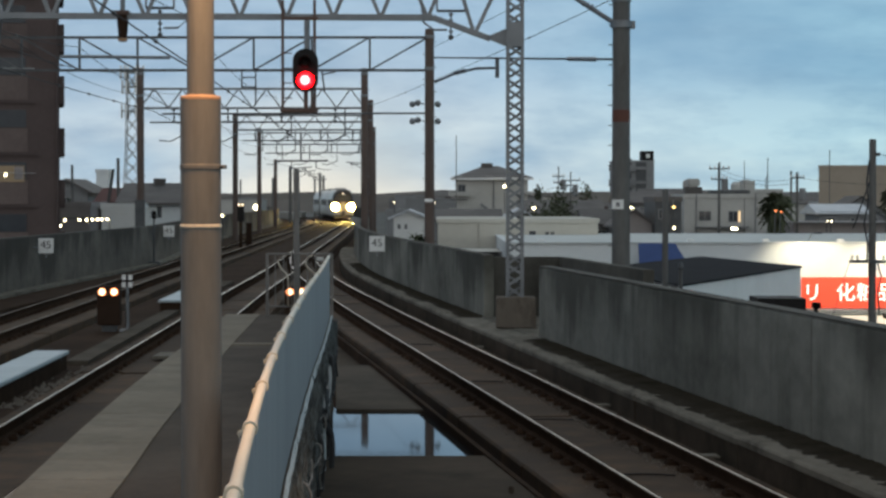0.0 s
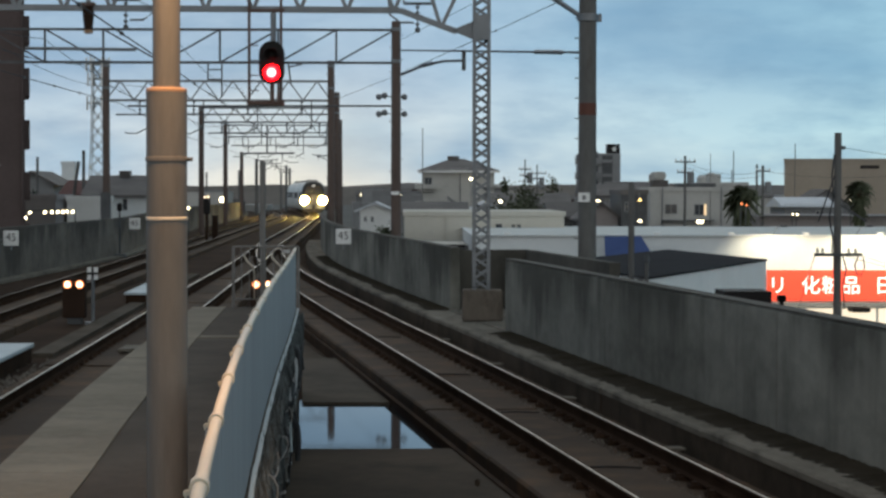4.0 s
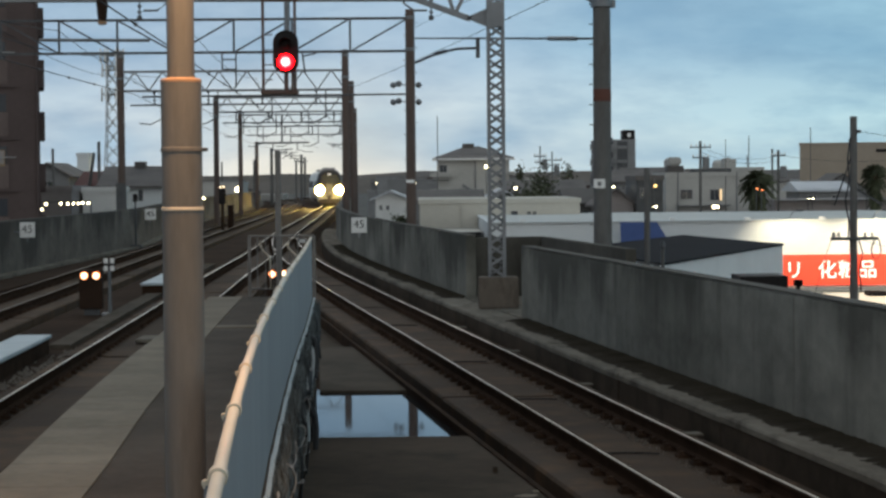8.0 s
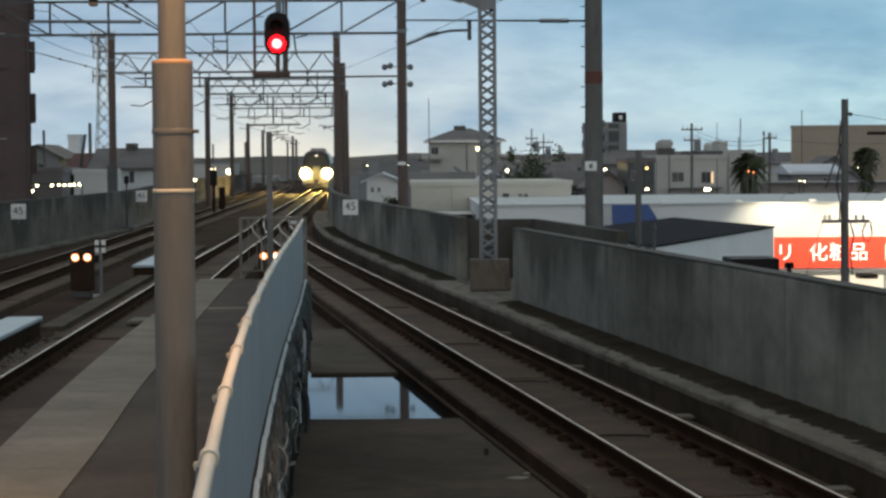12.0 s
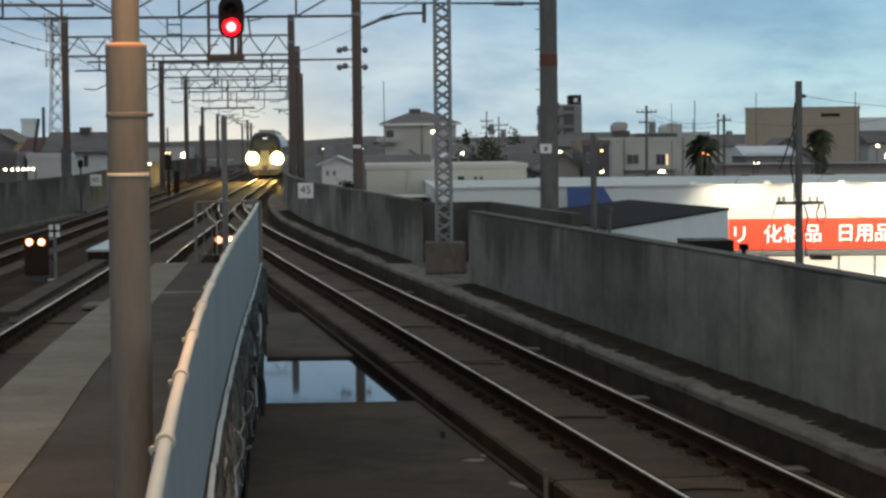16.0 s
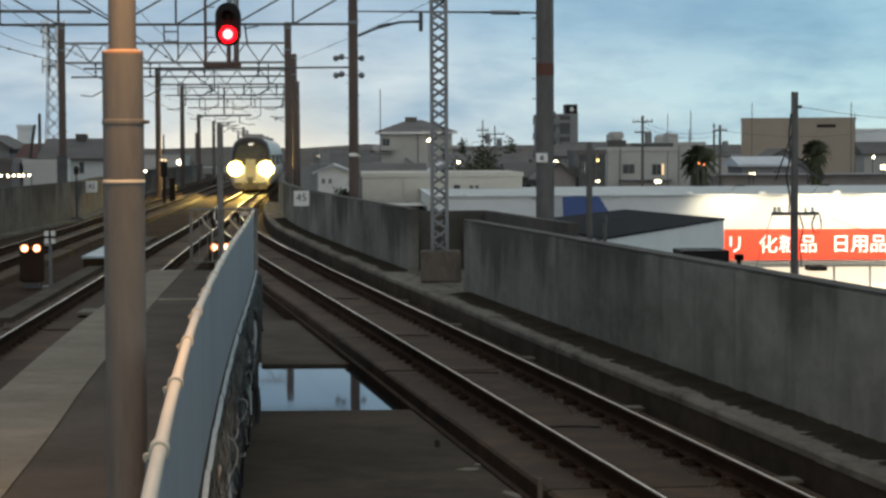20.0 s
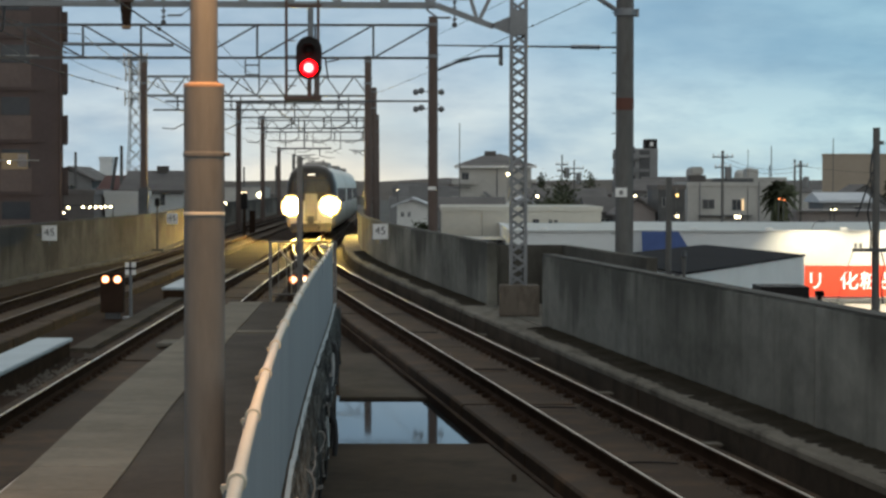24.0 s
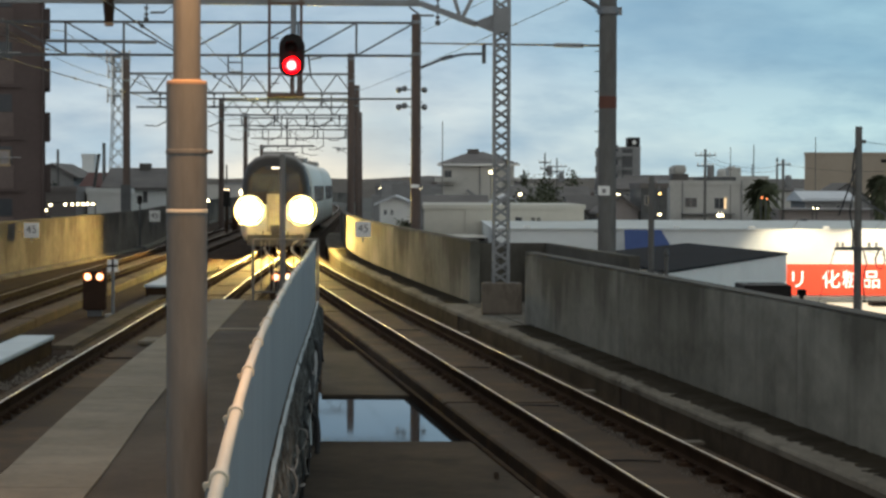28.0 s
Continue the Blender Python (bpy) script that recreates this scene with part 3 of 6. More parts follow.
def track(name, line, y0, y1, seed, near, head):
    """A track on concrete slabs: two rails with polished heads, slabs, rail fastenings."""
    random.seed(seed)
    root = thing(name, (0, 0, 0), "narrow-gauge track with polished rails on brown concrete slabs", "railway track", group="railway tracks", kind="structure")
    part("track_bed", sweep(B(), line, [(-1.35, -0.715), (1.35, -0.715), (1.2, -0.42), (-1.2, -0.42)], y0, y1), DECK, root)
    foot = [(-0.062, -0.155), (0.062, -0.155), (0.062, -0.143), (0.012, -0.125), (0.009, -0.05), (0.033, -0.035), (0.033, -0.004), (-0.033, -0.004), (-0.033, -0.035), (-0.009, -0.05), (-0.012, -0.125), (-0.062, -0.143)]
    for s in (-0.566, 0.566):
        r = part("rail", sweep(B(), line, [(o + s, z) for o, z in foot], y0, y1, 2.5), RAILSIDE, root)
        # polished strip widens with distance: the glint's breadth is put into its shape
        for ya, yb, hw in ((y0, 34.0, 0.011), (34.0, 58.0, 0.014), (58.0, y1, 0.021)):
            part("rail_head", sweep(B(), line, [(s - hw, -0.004), (s + hw, -0.004), (s + hw * 0.55, 0.003), (s - hw * 0.55, 0.003)], ya, yb, 2.5), head, r, "polished steel running surface")
    y = y0
    while y < y1 - 1:
        L = min(5.0 if y < 120 else 10.0, y1 - y)
        k = random.uniform(-0.012, 0.012)
        part("track_slab", sweep(B(), line, [(-1.12, -0.43), (1.12, -0.43), (1.12, -0.235 + k), (1.09, -0.21 + k), (0.42, -0.21 + k), (0.38, -0.225 + k), (-0.38, -0.225 + k), (-0.42, -0.21 + k), (-1.09, -0.21 + k), (-1.12, -0.235 + k)], y + 0.03, y + L - 0.03, 2.5), SLAB, root)
        y += L
    # base plates with clips; the near ones are single parts
    bm = box(B(), -0.14, 0.14, -0.075, 0.075, 0, 0.04)
    for sx in (-1, 1):
        box(bm, sx * 0.095 - 0.03, sx * 0.095 + 0.03, -0.045, 0.045, 0.04, 0.07)
        tube(bm, [(sx * 0.11, 0.02, 0.04), (sx * 0.11, 0.02, 0.10)], 0.016, 6)
    shared = finish("fastening", bm, FASTENING)
    rest = []
    y = max(y0, 12.0)
    while y < min(y1, 100):
        for s in (-0.566, 0.566):
            if near[0] < y < near[1]:
                f = new("fastening", shared)
                f.parent = root
                f.matrix_local = pose(line(y) + s, y, -0.206, 0, 0, -math.degrees(math.atan(line(y + 0.5) - line(y - 0.5))))
            else:
                rest.append((line(y) + s, y))
        y += 0.6
    bm = B()
    verts, faces = [], []
    for x, y in rest:
        for a, b, z0, z1 in ((0.14, 0.075, -0.206, -0.166), (0.12, 0.045, -0.166, -0.13)):
            k = len(verts)
            verts += [(x - a, y - b, z0), (x + a, y - b, z0), (x + a, y + b, z0), (x - a, y + b, z0), (x - a, y - b, z1), (x + a, y - b, z1), (x + a, y + b, z1), (x - a, y + b, z1)]
            faces += [tuple(k + i for i in f) for f in ((4, 5, 6, 7), (0, 1, 5, 4), (1, 2, 6, 5), (2, 3, 7, 6), (3, 0, 4, 7))]
    bm.free()
    me = bpy.data.meshes.new("far_fastenings")
    me.from_pydata(verts, [], faces)
    me.materials.append(FASTENING)
    o = new("far_fastenings", me)
    o.parent = root
    tagged(o, kind="stuff")
    return root


track("railway_track", TRACK_A, -15, 340, 1, (18, 60), RAILTOP)
track("railway_track", TRACK_B, -12, 106, 2, (14, 70), RAILTOP)
track("railway_track", TRACK_C, -15, 340, 3, (34, 70), DULLRAIL)

# ---------------------------------------------------------------- the platform's end
EDGE_L = curve([(-12, -1.45), (12.26, -2.56), (16.2, -2.77), (20.7, -2.96), (25, -3.09), (31.7, -3.28)])
STRIP = curve([(-12, -0.9), (12.45, -1.96), (16.2, -2.17), (23.1, -2.46), (31.7, -2.78)])
FENCE_X = curve([(-12, 0.45), (2.0, -0.33), (6.2, -0.622), (9.84, -0.849), (13.35, -1.032), (19.9, -1.303), (26.0, -1.51), (31.8, -1.735)])
ZP = 0.95
bm = B()
rows = []
for i in range(19):
    y = -12 + 43.7 * i / 18
    rows.append([bm.verts.new(p) for p in ((EDGE_L(y) + 0.12, y, -0.715), (FENCE_X(y) + 0.06, y, -0.715), (FENCE_X(y) + 0.06, y, ZP - 0.01), (EDGE_L(y) + 0.12, y, ZP - 0.01))])
for a, b in zip(rows, rows[1:]):
    for k in range(4):
        bm.faces.new((a[k], a[(k + 1) % 4], b[(k + 1) % 4], b[k]))
bm.faces.new(rows[0][::-1]), bm.faces.new(rows[-1])
solid("platform", bm, PLATFORM, "grey asphalt platform end narrowing towards a gate", "platform")
bm = B()
lo, hi = [[bm.verts.new((x, y, z)) for x, y in ((FENCE_X(-12) + 0.063, -12), (2.55, -12), (2.55, 4.0), (FENCE_X(4.0) + 0.063, 4.0), (FENCE_X(-4.0) + 0.063, -4.0))] for z in (-0.715, ZP - 0.01)]
bm.faces.new(lo[::-1]), bm.faces.new(hi)
for k in range(5):
    bm.faces.new((lo[k], lo[(k + 1) % 5], hi[(k + 1) % 5], hi[k]))
solid("platform_wide_part", bm, PLATFORM, "grey asphalt platform where the viewer stands", "platform")
root = thing("platform_edging", (0, 0, 0), "pale worn concrete edging slabs along the platform edge", "edging", kind="structure")
y = -11.0
while y < 31.6:
    L = min(1.0, 31.7 - y)
    bm = B()
    q = [(EDGE_L(y + 0.006), y + 0.006), (STRIP(y + 0.006), y + 0.006), (STRIP(y + L - 0.006), y + L - 0.006), (EDGE_L(y + L - 0.006), y + L - 0.006)]
    lo, hi = [[bm.verts.new((x, yy, z)) for x, yy in q] for z in (ZP - 0.12, ZP)]
    for k in range(4):
        bm.faces.new((lo[k], lo[(k + 1) % 4], hi[(k + 1) % 4], hi[k]))
    bm.faces.new(hi), bm.faces.new(lo[::-1])
    part("edging_slab", bm, EDGING, root)
    y += L
solid("joint_strip", beam(B(), (STRIP(25.2) + 0.01, 25.2, ZP - 0.006), (FENCE_X(25.2) + 0.0, 25.2, ZP - 0.006), 0.26, 0.02), EDGING, "pale joint strip across the platform", "joint")


def fence():
    root = thing("platform_fence", (0, 0, 0), "grey sheet-metal fence with a cream tubular handrail", "fence", kind="structure")
    y, i = 4.4, 0
    while y < 31.0:
        L = min(1.78, 31.8 - y)
        bm = B()
        beam(bm, (FENCE_X(y + 0.002) + 0.014, y + 0.002, 1.35), (FENCE_X(y + L - 0.002) + 0.014, y + L - 0.002, 1.35), 0.012, 0.94)
        part("sheet_panel", bm, FENCE, root)
        # flange is paler than the sheet: its lit edge is put into the colour
        part("flange", beam(B(), (FENCE_X(y + 0.01) + 0.058, y + 0.01, 0.948), (FENCE_X(y + L - 0.01) + 0.052, y + L - 0.01, 0.952), 0.03, 0.016), TROUGH, root, "pale bent lower flange")
        bm = B()
        tube(bm, [(FENCE_X(y) - 0.022, y, 0.5), (FENCE_X(y) - 0.022, y, 1.8)], 0.02, 8)
        part("post", bm, GALV, root)
        bm = B()
        tube(bm, [(FENCE_X(y - 0.04), y - 0.04, 1.825), (FENCE_X(y + 0.04), y + 0.04, 1.825)], 0.031, 12)
        beam(bm, (FENCE_X(y) - 0.035, y, 1.815), (FENCE_X(y) - 0.035, y, 1.79), 0.018, 0.025)
        tube(bm, [(FENCE_X(y) - 0.048, y, 1.805), (FENCE_X(y) - 0.03, y, 1.805)], 0.008, 6)
        part("clamp", bm, PIPE, root)
        y += L
    part("handrail", tube(B(), [(FENCE_X(a), a, 1.825) for a in (4.4, 5.5, 7, 8.5, 10, 12, 14, 17, 20, 23, 26, 29, 31.8)], 0.022, 14), PIPE, root, "cream painted tube handrail")
    # the fence turns across the platform before the viewer
    bm = B()
    tube(bm, [(FENCE_X(4.3), 4.3, 1.825), (2.5, 4.1, 1.825)], 0.024, 12)
    for x in (0.3, 1.2, 2.1):
        tube(bm, [(x, 4.2, ZP - 0.012), (x, 4.2, 1.81)], 0.022, 8)
    part("cross_rail", bm, PIPE, root)


fence()


def gate():
    """Railing gate at the platform's end, with bent hoops."""
    g = thing("platform_gate", (-2.17, 31.6, ZP), "grey steel railing gate with bent hoops at the platform end", "gate")
    w, top = 0.49, 0.915
    for x in (-w, w):
        part("post", box(B(), x - 0.02, x + 0.02, -0.02, 0.02, -0.01, top, 0.004), WORN, g)
    for z in (top, 0.12):
        part("rail", tube(B(), [(-w, 0, z), (w, 0, z)], 0.014, 8), WORN, g)
    for k in range(1, 8):
        x = -w + 2 * w * k / 8
        part("bar", tube(B(), [(x, 0, 0.12), (x, 0, top)], 0.008, 6), WORN, g)
    for pts in ([(-0.30, -0.05, 0.83), (-0.32, -0.05, 0.79), (-0.285, -0.05, 0.70), (-0.19, -0.05, 0.61), (-0.17, -0.05, 0.55), (-0.17, -0.02, 0.13)],
                [(0.20, -0.05, 0.90), (0.13, -0.05, 0.86), (0.095, -0.05, 0.80), (0.10, -0.05, 0.74), (0.18, -0.05, 0.66), (0.27, -0.05, 0.58), (0.28, -0.02, 0.13)]):
        part("hoop", tube(B(), pts, 0.013, 8), RAILTOP, g, "bright bare steel hoop")


gate()

# lamp post near the viewer: a stepped steel pole
p = thing("lamp_post", (-1.10, 9.5, ZP - 0.01), "tall grey steel lamp post with a narrower upper half", "lamp post")
part("lower_pole", turned(B(), [(0.105, 0.0), (0.105, 0.02), (0.0925, 0.03), (0.0925, 2.216)], 28), POLE, p)
# the lamp's orange light on the collar is put into its colour
part("collar", turned(B(), [(0.0935, 2.208), (0.0935, 2.219), (0.090, 2.224), (0.063, 2.230)], 28), COLLAR, p, "thin collar coloured orange as if lamplit")
part("upper_pole", turned(B(), [(0.0625, 2.22), (0.0625, 4.5), (0.05, 4.55)], 28), POLE, p)
part("band", turned(B(), [(0.0935, 1.628), (0.096, 1.631), (0.096, 1.641), (0.0935, 1.644)], 28), PIPE, p, "shiny metal strap")
part("band", turned(B(), [(0.0935, 1.892), (0.096, 1.896), (0.096, 1.912), (0.0935, 1.916)], 28), POLE, p)
part("bolt", tube(B(), [(0.09, -0.02, 1.904), (0.118, -0.03, 1.904)], 0.010, 6), DARKSTEEL, p)
part("lamp_arm", tube(B(), [(0, 0, 4.3), (0.06, -0.2, 4.34), (0.18, -0.55, 4.36)], 0.04, 10), POLE, p)
part("luminaire", box(B(), -0.02, 0.46, -1.05, -0.5, 4.1, 4.3, 0.03), GALV, p)

# post behind the gate
p = thing("slim_post", (-2.24, 31.95, -0.72), "slim pale grey steel post at the platform end", "post")
part("post", turned(B(), [(0.045, 0), (0.045, 3.86), (0.03, 3.88)], 14), WORN, p)
part("foot", box(B(), -0.1, 0.1, -0.1, 0.1, 0, 0.03), WORN, p)

# ---------------------------------------------------------------- the pit between platform and track: slabs, water, cables
PIT_R = lambda y: TRACK_B(y) - 1.22
for nm, y0, y1, lo, hi in (("pit_slab", 4, 24.5, -0.715, -0.32), ("pit_slab", 30.4, 38.5, -0.715, -0.37), ("pit_slab", 38.5, 60, -0.715, -0.5)):
    bm = B()
    rows = []
    for i in range(9):
        y = y0 + (y1 - y0) * i / 8
        a = FENCE_X(y) + 0.1 if y < 29 else -0.0512 * y
        b = max(PIT_R(y), a + 0.3)
        rows.append([bm.verts.new(q) for q in ((a, y, lo), (b, y, lo), (b, y, hi), (a, y, hi))])
    for a, b in zip(rows, rows[1:]):
        for k in range(4):
            bm.faces.new((a[k], a[(k + 1) % 4], b[(k + 1) % 4], b[k]))
    bm.faces.new(rows[0][::-1]), bm.faces.new(rows[-1])
    solid(nm, bm, PITPALE if y0 == 30.4 else PIT, "dark wet-stained concrete slab between platform and track", "slab")
bm = B()
bm.faces.new([bm.verts.new(q) for q in ((FENCE_X(24) + 0.08, 24.0, -0.405), (PIT_R(24) + 0.1, 24.0, -0.405), (PIT_R(32) + 0.1, 32.0, -0.405), (FENCE_X(31) + 0.08, 31.0, -0.405))])
solid("water", bm, WATER, "still rainwater standing in a pit and mirroring the sky", "water")
solid("track_curb", sweep(B(), TRACK_B, rect(-1.27, -1.21, -0.715, -0.30), 4, 60), DECK, "dark concrete curb beside the track", "curb")

random.seed(11)
c = thing("cable_tangle", (0, 0, 0), "tangled black and grey cables hanging along the platform side", "cables")
for k in range(46):
    y = random.uniform(9, 29.5)
    L = random.uniform(0.6, 1.8)
    z = random.uniform(0.45, 0.92)
    o = random.uniform(0.08, 0.14)
    pts = []
    for i in range(9):
        u = i / 8
        pts.append((FENCE_X(y + L * u) + o + 0.03 * math.sin(7 * u + k), y + L * u, z - 0.25 * math.sin(math.pi * u) * random.uniform(0.6, 1.2) - 0.05 * math.sin(9 * u + k)))
    part("cable", tube(B(), pts, random.choice((0.012, 0.016, 0.022)), 6), random.choice((CABLE, CABLE, CABLE, CABLE, PALECABLE)), c)
for k in range(5):
    y = 13.5 + 2.6 * k
    part("conduit", tube(B(), [(FENCE_X(y) + 0.10, y, 0.9), (FENCE_X(y) + 0.11, y, 0.5), (FENCE_X(y) + 0.13 + 0.02 * (k % 2), y + 0.1, 0.1), (FENCE_X(y) + 0.11, y + 0.15, -0.33)], 0.011, 8), CABLE, c)
random.seed(12)
v, f = [], []
for k in range(9000):
    y = random.uniform(8, 30)
    x, z = FENCE_X(y) + random.uniform(0.065, 0.15), 0.94 - 0.66 * random.random() ** 1.3
    a, s = random.uniform(0, 6.28), random.uniform(0.012, 0.04)
    d1 = Vector((math.cos(a) * 0.3, math.sin(a) * 0.5, random.choice((-1, 1)))).normalized() * s * 2.6
    d2 = d1.cross(Vector((random.uniform(-1, 1), random.uniform(-1, 1), 0.4))).normalized() * s * 0.16
    q = Vector((x, y, z))
    i = len(v)
    v += [q - d1, q + d2, q + d1, q - d2]
    f.append((i, i + 1, i + 2, i + 3))
me = bpy.data.meshes.new("torn_netting")
me.from_pydata(v, [], f)
me.materials.append(NETTING)
tagged(new("torn_netting", me), "torn grey netting and dead creeper on the platform side", "netting", kind="stuff")
p = thing("hanging_hose", (FENCE_X(23.4) + 0.17, 23.4, 0.0), "black rubber hose hanging down the platform side", "hose")
part("hose", tube(B(), [(-0.09, 0, 0.97), (0.0, 0, 0.92), (0.02, 0, 0.75), (0.0, 0, 0.58), (-0.09, 0.02, 0.42), (-0.08, 0.04, 0.2), (0.0, 0.02, 0.06), (0.015, 0, -0.1), (0.0, 0, -0.33)], 0.03, 8), CABLE, p)
p = thing("hanging_conduit", (FENCE_X(20.8) + 0.16, 20.8, 0.0), "pale conduit end hanging down the platform side", "conduit")
part("conduit", tube(B(), [(-0.08, 0, 0.5), (-0.01, 0, 0.38), (0, 0, 0.1)], 0.014, 8), TROUGH, p)

# ---------------------------------------------------------------- things between the tracks


def trough(x, y, L, turn):
    t = thing("equipment_trough", (x, y, -0.335), "long low trackside box with a pale flat lid", "trackside box", group="trackside boxes", turn=turn)
    part("body", box(B(), -0.27, 0.27, 0, L, 0, 0.28, 0.01), DECK, t)
    part("lid", box(B(), -0.31, 0.31, -0.03, L + 0.03, 0.281, 0.345, 0.012), TROUGH, t, "pale grey lid")


trough(-6.58, 24.0, 13.0, 1.6)
trough(-7.25, 55.5, 6.5, 1.6)


def ground_signal(x, y, board):
    s = thing("ground_signal", (x, y, -0.335), "low trackside signal with two glowing amber lamps", "signal", group="ground signals")
    part("case", box(B(), -0.26, 0.26, -0.05, 0.25, 0.15, 1.05, 0.02), RUST, s)
    part("foot", box(B(), -0.16, 0.16, 0, 0.2, 0, 0.16), DARKSTEEL, s)
    for k in (-0.137, 0.137):
        hood = part("hood", tube(B(), [(k, -0.05, 0.915), (k, -0.075, 0.915)], 0.115, 16), BLACK, s)
        # amber ring round the pale core carries the lamp's halo
        part("lens", disc_y(B(), k, -0.085, 0.915, 0.090, 0.012), AMBER, hood, "glowing amber lens ring with the lamp's halo")
        part("lens_core", disc_y(B(), k, -0.095, 0.915, 0.066, 0.008), AMBERCORE, hood)
    if board:
        part("post", turned(B(), [(0.04, 0), (0.035, 1.28)], 10, (0.42, 0.05)), GALV, s)
        b = part("board", box(B(), 0.30, 0.54, 0.0, 0.015, 1.02, 1.30), WHITE, s, "white board with a black cross")
        part("bar", box(B(), 0.395, 0.445, -0.006, -0.001, 1.02, 1.30), BLACK, b)
        part("bar", box(B(), 0.30, 0.54, -0.012, -0.007, 1.135, 1.185), BLACK, b)
        part("base", box(B(), 0.25, 0.6, -0.12, 0.22, 0, 0.06), GALV, s)


ground_signal(-7.62, 47.6, True)
ground_signal(-3.345, 47.6, False)
p = thing("dwarf_signal", (-12.1, 125, -0.72), "dark trackside signal with two small red lamps", "signal")
part("case", box(B(), -0.2, 0.2, 0, 0.3, 2.05, 2.95, 0.03), BLACK, p)
part("post", box(B(), -0.08, 0.08, 0.05, 0.25, 0, 2.05), RUST, p)
for k in (-0.1, 0.1):
    part("lens", disc_y(B(), k, -0.02, 3.06, 0.055, 0.03, 10), AMBERCORE, p, "glowing pinkish lens")
part("lamp_bar", box(B(), -0.2, 0.2, 0, 0.2, 2.96, 3.12), BLACK, p)
p = thing("relay_cabinet", (-11.75, 126.5, -0.72), "dark trackside relay cabinet", "cabinet")
part("body", box(B(), -0.17, 0.17, 0, 0.4, 0.02, 1.9, 0.02), RUST, p)
part("roof", box(B(), -0.2, 0.2, -0.04, 0.44, 1.901, 1.95, 0.01), RUST, p)
p = thing("trackside_post", (-12.86, 93.0, -0.252), "thin dark trackside post with a small hooded head", "post")
part("post", turned(B(), [(0.06, 0), (0.045, 0.1), (0.04, 2.1)], 10), DARKSTEEL, p)
part("head", box(B(), -0.11, 0.11, -0.12, 0.1, 2.05, 2.42, 0.04), BLACK, p)
part("foot", box(B(), -0.28, 0.28, -0.2, 0.2, 0, 0.16, 0.03), DARKSTEEL, p)
p = thing("mast_box", (-15.9, 109.78, 1.15), "dark switch box strapped to a mast", "box")
part("case", box(B(), -0.26, 0.26, -0.2, 0.06, 0.05, 1.45, 0.04), DARKSTEEL, p)
part("lid", box(B(), -0.28, 0.28, -0.23, 0.02, 1.451, 1.49, 0.01), DARKSTEEL, p)
part("conduit", tube(B(), [(0.1, -0.05, 0.05), (0.1, -0.05, -1.9)], 0.04, 8), CABLE, p)
for x in (-5.6, -4.45):
    p = thing("reflector_plate", (x, 95.4, -0.42), "small white reflector plate on a low stake", "reflector", group="reflector plates")
    part("plate", box(B(), -0.16, 0.16, 0, 0.01, 0.3, 0.45), WHITE, p)
    part("stake", box(B(), -0.02, 0.02, 0.011, 0.03, 0, 0.4), DARKSTEEL, p)
p = thing("track_beacon", (-5.0, 38.0, -0.205), "small pale flat beacon plate between the rails", "track beacon")
part("plate", box(B(), -0.22, 0.22, -0.5, 0.5, 0.02, 0.08, 0.01), LEDGE, p)
part("bracket", box(B(), -0.1, 0.1, -0.3, 0.3, -0.02, 0.02), DARKSTEEL, p)
root = thing("cable_duct", (0, 0, 0), "row of concrete cable duct lids between the tracks", "cable duct", kind="structure")
y = 38.0
while y < 75:
    part("duct_lid", sweep(B(), lambda q: (TRACK_A(q) + TRACK_C(q)) / 2 + 0.55, rect(-0.2, 0.2, -0.34, -0.25), y + 0.01, y + 0.99, 1.0), PITPALE, root)
    y += 1.0


random.seed(31)
v, f = [], []
for k in range(150):
    x, y = random.gauss(-6.32, 0.09), random.uniform(30.0, 37.5)
    r = random.uniform(0.02, 0.07)
    n = len(v)
    ring = [(x + r * math.cos(a) * random.uniform(0.7, 1.1), y + r * 1.5 * math.sin(a), -0.345) for a in (0.3, 1.6, 2.8, 4.1, 5.3)]
    v += ring + [(x, y, -0.345 + r * random.uniform(0.8, 1.5))]
    f += [(n + i, n + (i + 1) % 5, n + 5) for i in range(5)]
me = bpy.data.meshes.new("rubble")
me.from_pydata(v, [], f)
me.materials.append(FOOTING)
tagged(new("rubble", me), "dull broken stones beside the rail", "rubble", kind="stuff")
p = thing("pipe_hook", (FENCE_X(22.5) + 0.09, 22.5, -0.08), "pale bent pipe end on the platform side", "pipe")
part("pipe", tube(B(), [(0.02, 0, 0.12), (0.02, 0, -0.16), (-0.06, -0.1, -0.19), (-0.1, -0.2, -0.17)], 0.017, 8), TROUGH, p)
for y, top, low, wig in ((12.4, 0.9, 0.2, 0.05), (14.0, 0.88, 0.30, 0.045), (16.6, 0.7, 0.1, 0.05), (19.4, 0.6, -0.1, 0.05)):
    p = thing("loose_cable", (FENCE_X(y) + 0.125, y, 0.0), "pale loose cable wriggling down the platform side", "cable", group="loose cables")
    pts = [(0.03 * math.sin(11 * u) + wig * math.sin(23 * u + y) * 0.5, 0.5 * (1 - u) + 0.1 * math.sin(9 * u), top + (low - top) * u + wig * math.cos(19 * u + y)) for u in [k / 30 for k in range(31)]]
    part("cable", tube(B(), pts, 0.006, 6), PALECABLE, p)
p = thing("marker_post", (1.44, 17.5, -0.322), "short pale concrete marker post beside the track", "post")
part("post", box(B(), -0.02, 0.02, -0.02, 0.02, 0, 0.27, 0.005), LEDGE, p)
p = thing("stub_post", (0.70, 21.4, -0.322), "tiny dark stub beside the track curb", "post")
part("post", box(B(), -0.025, 0.025, -0.025, 0.025, 0, 0.07, 0.006), PIT, p)
random.seed(33)
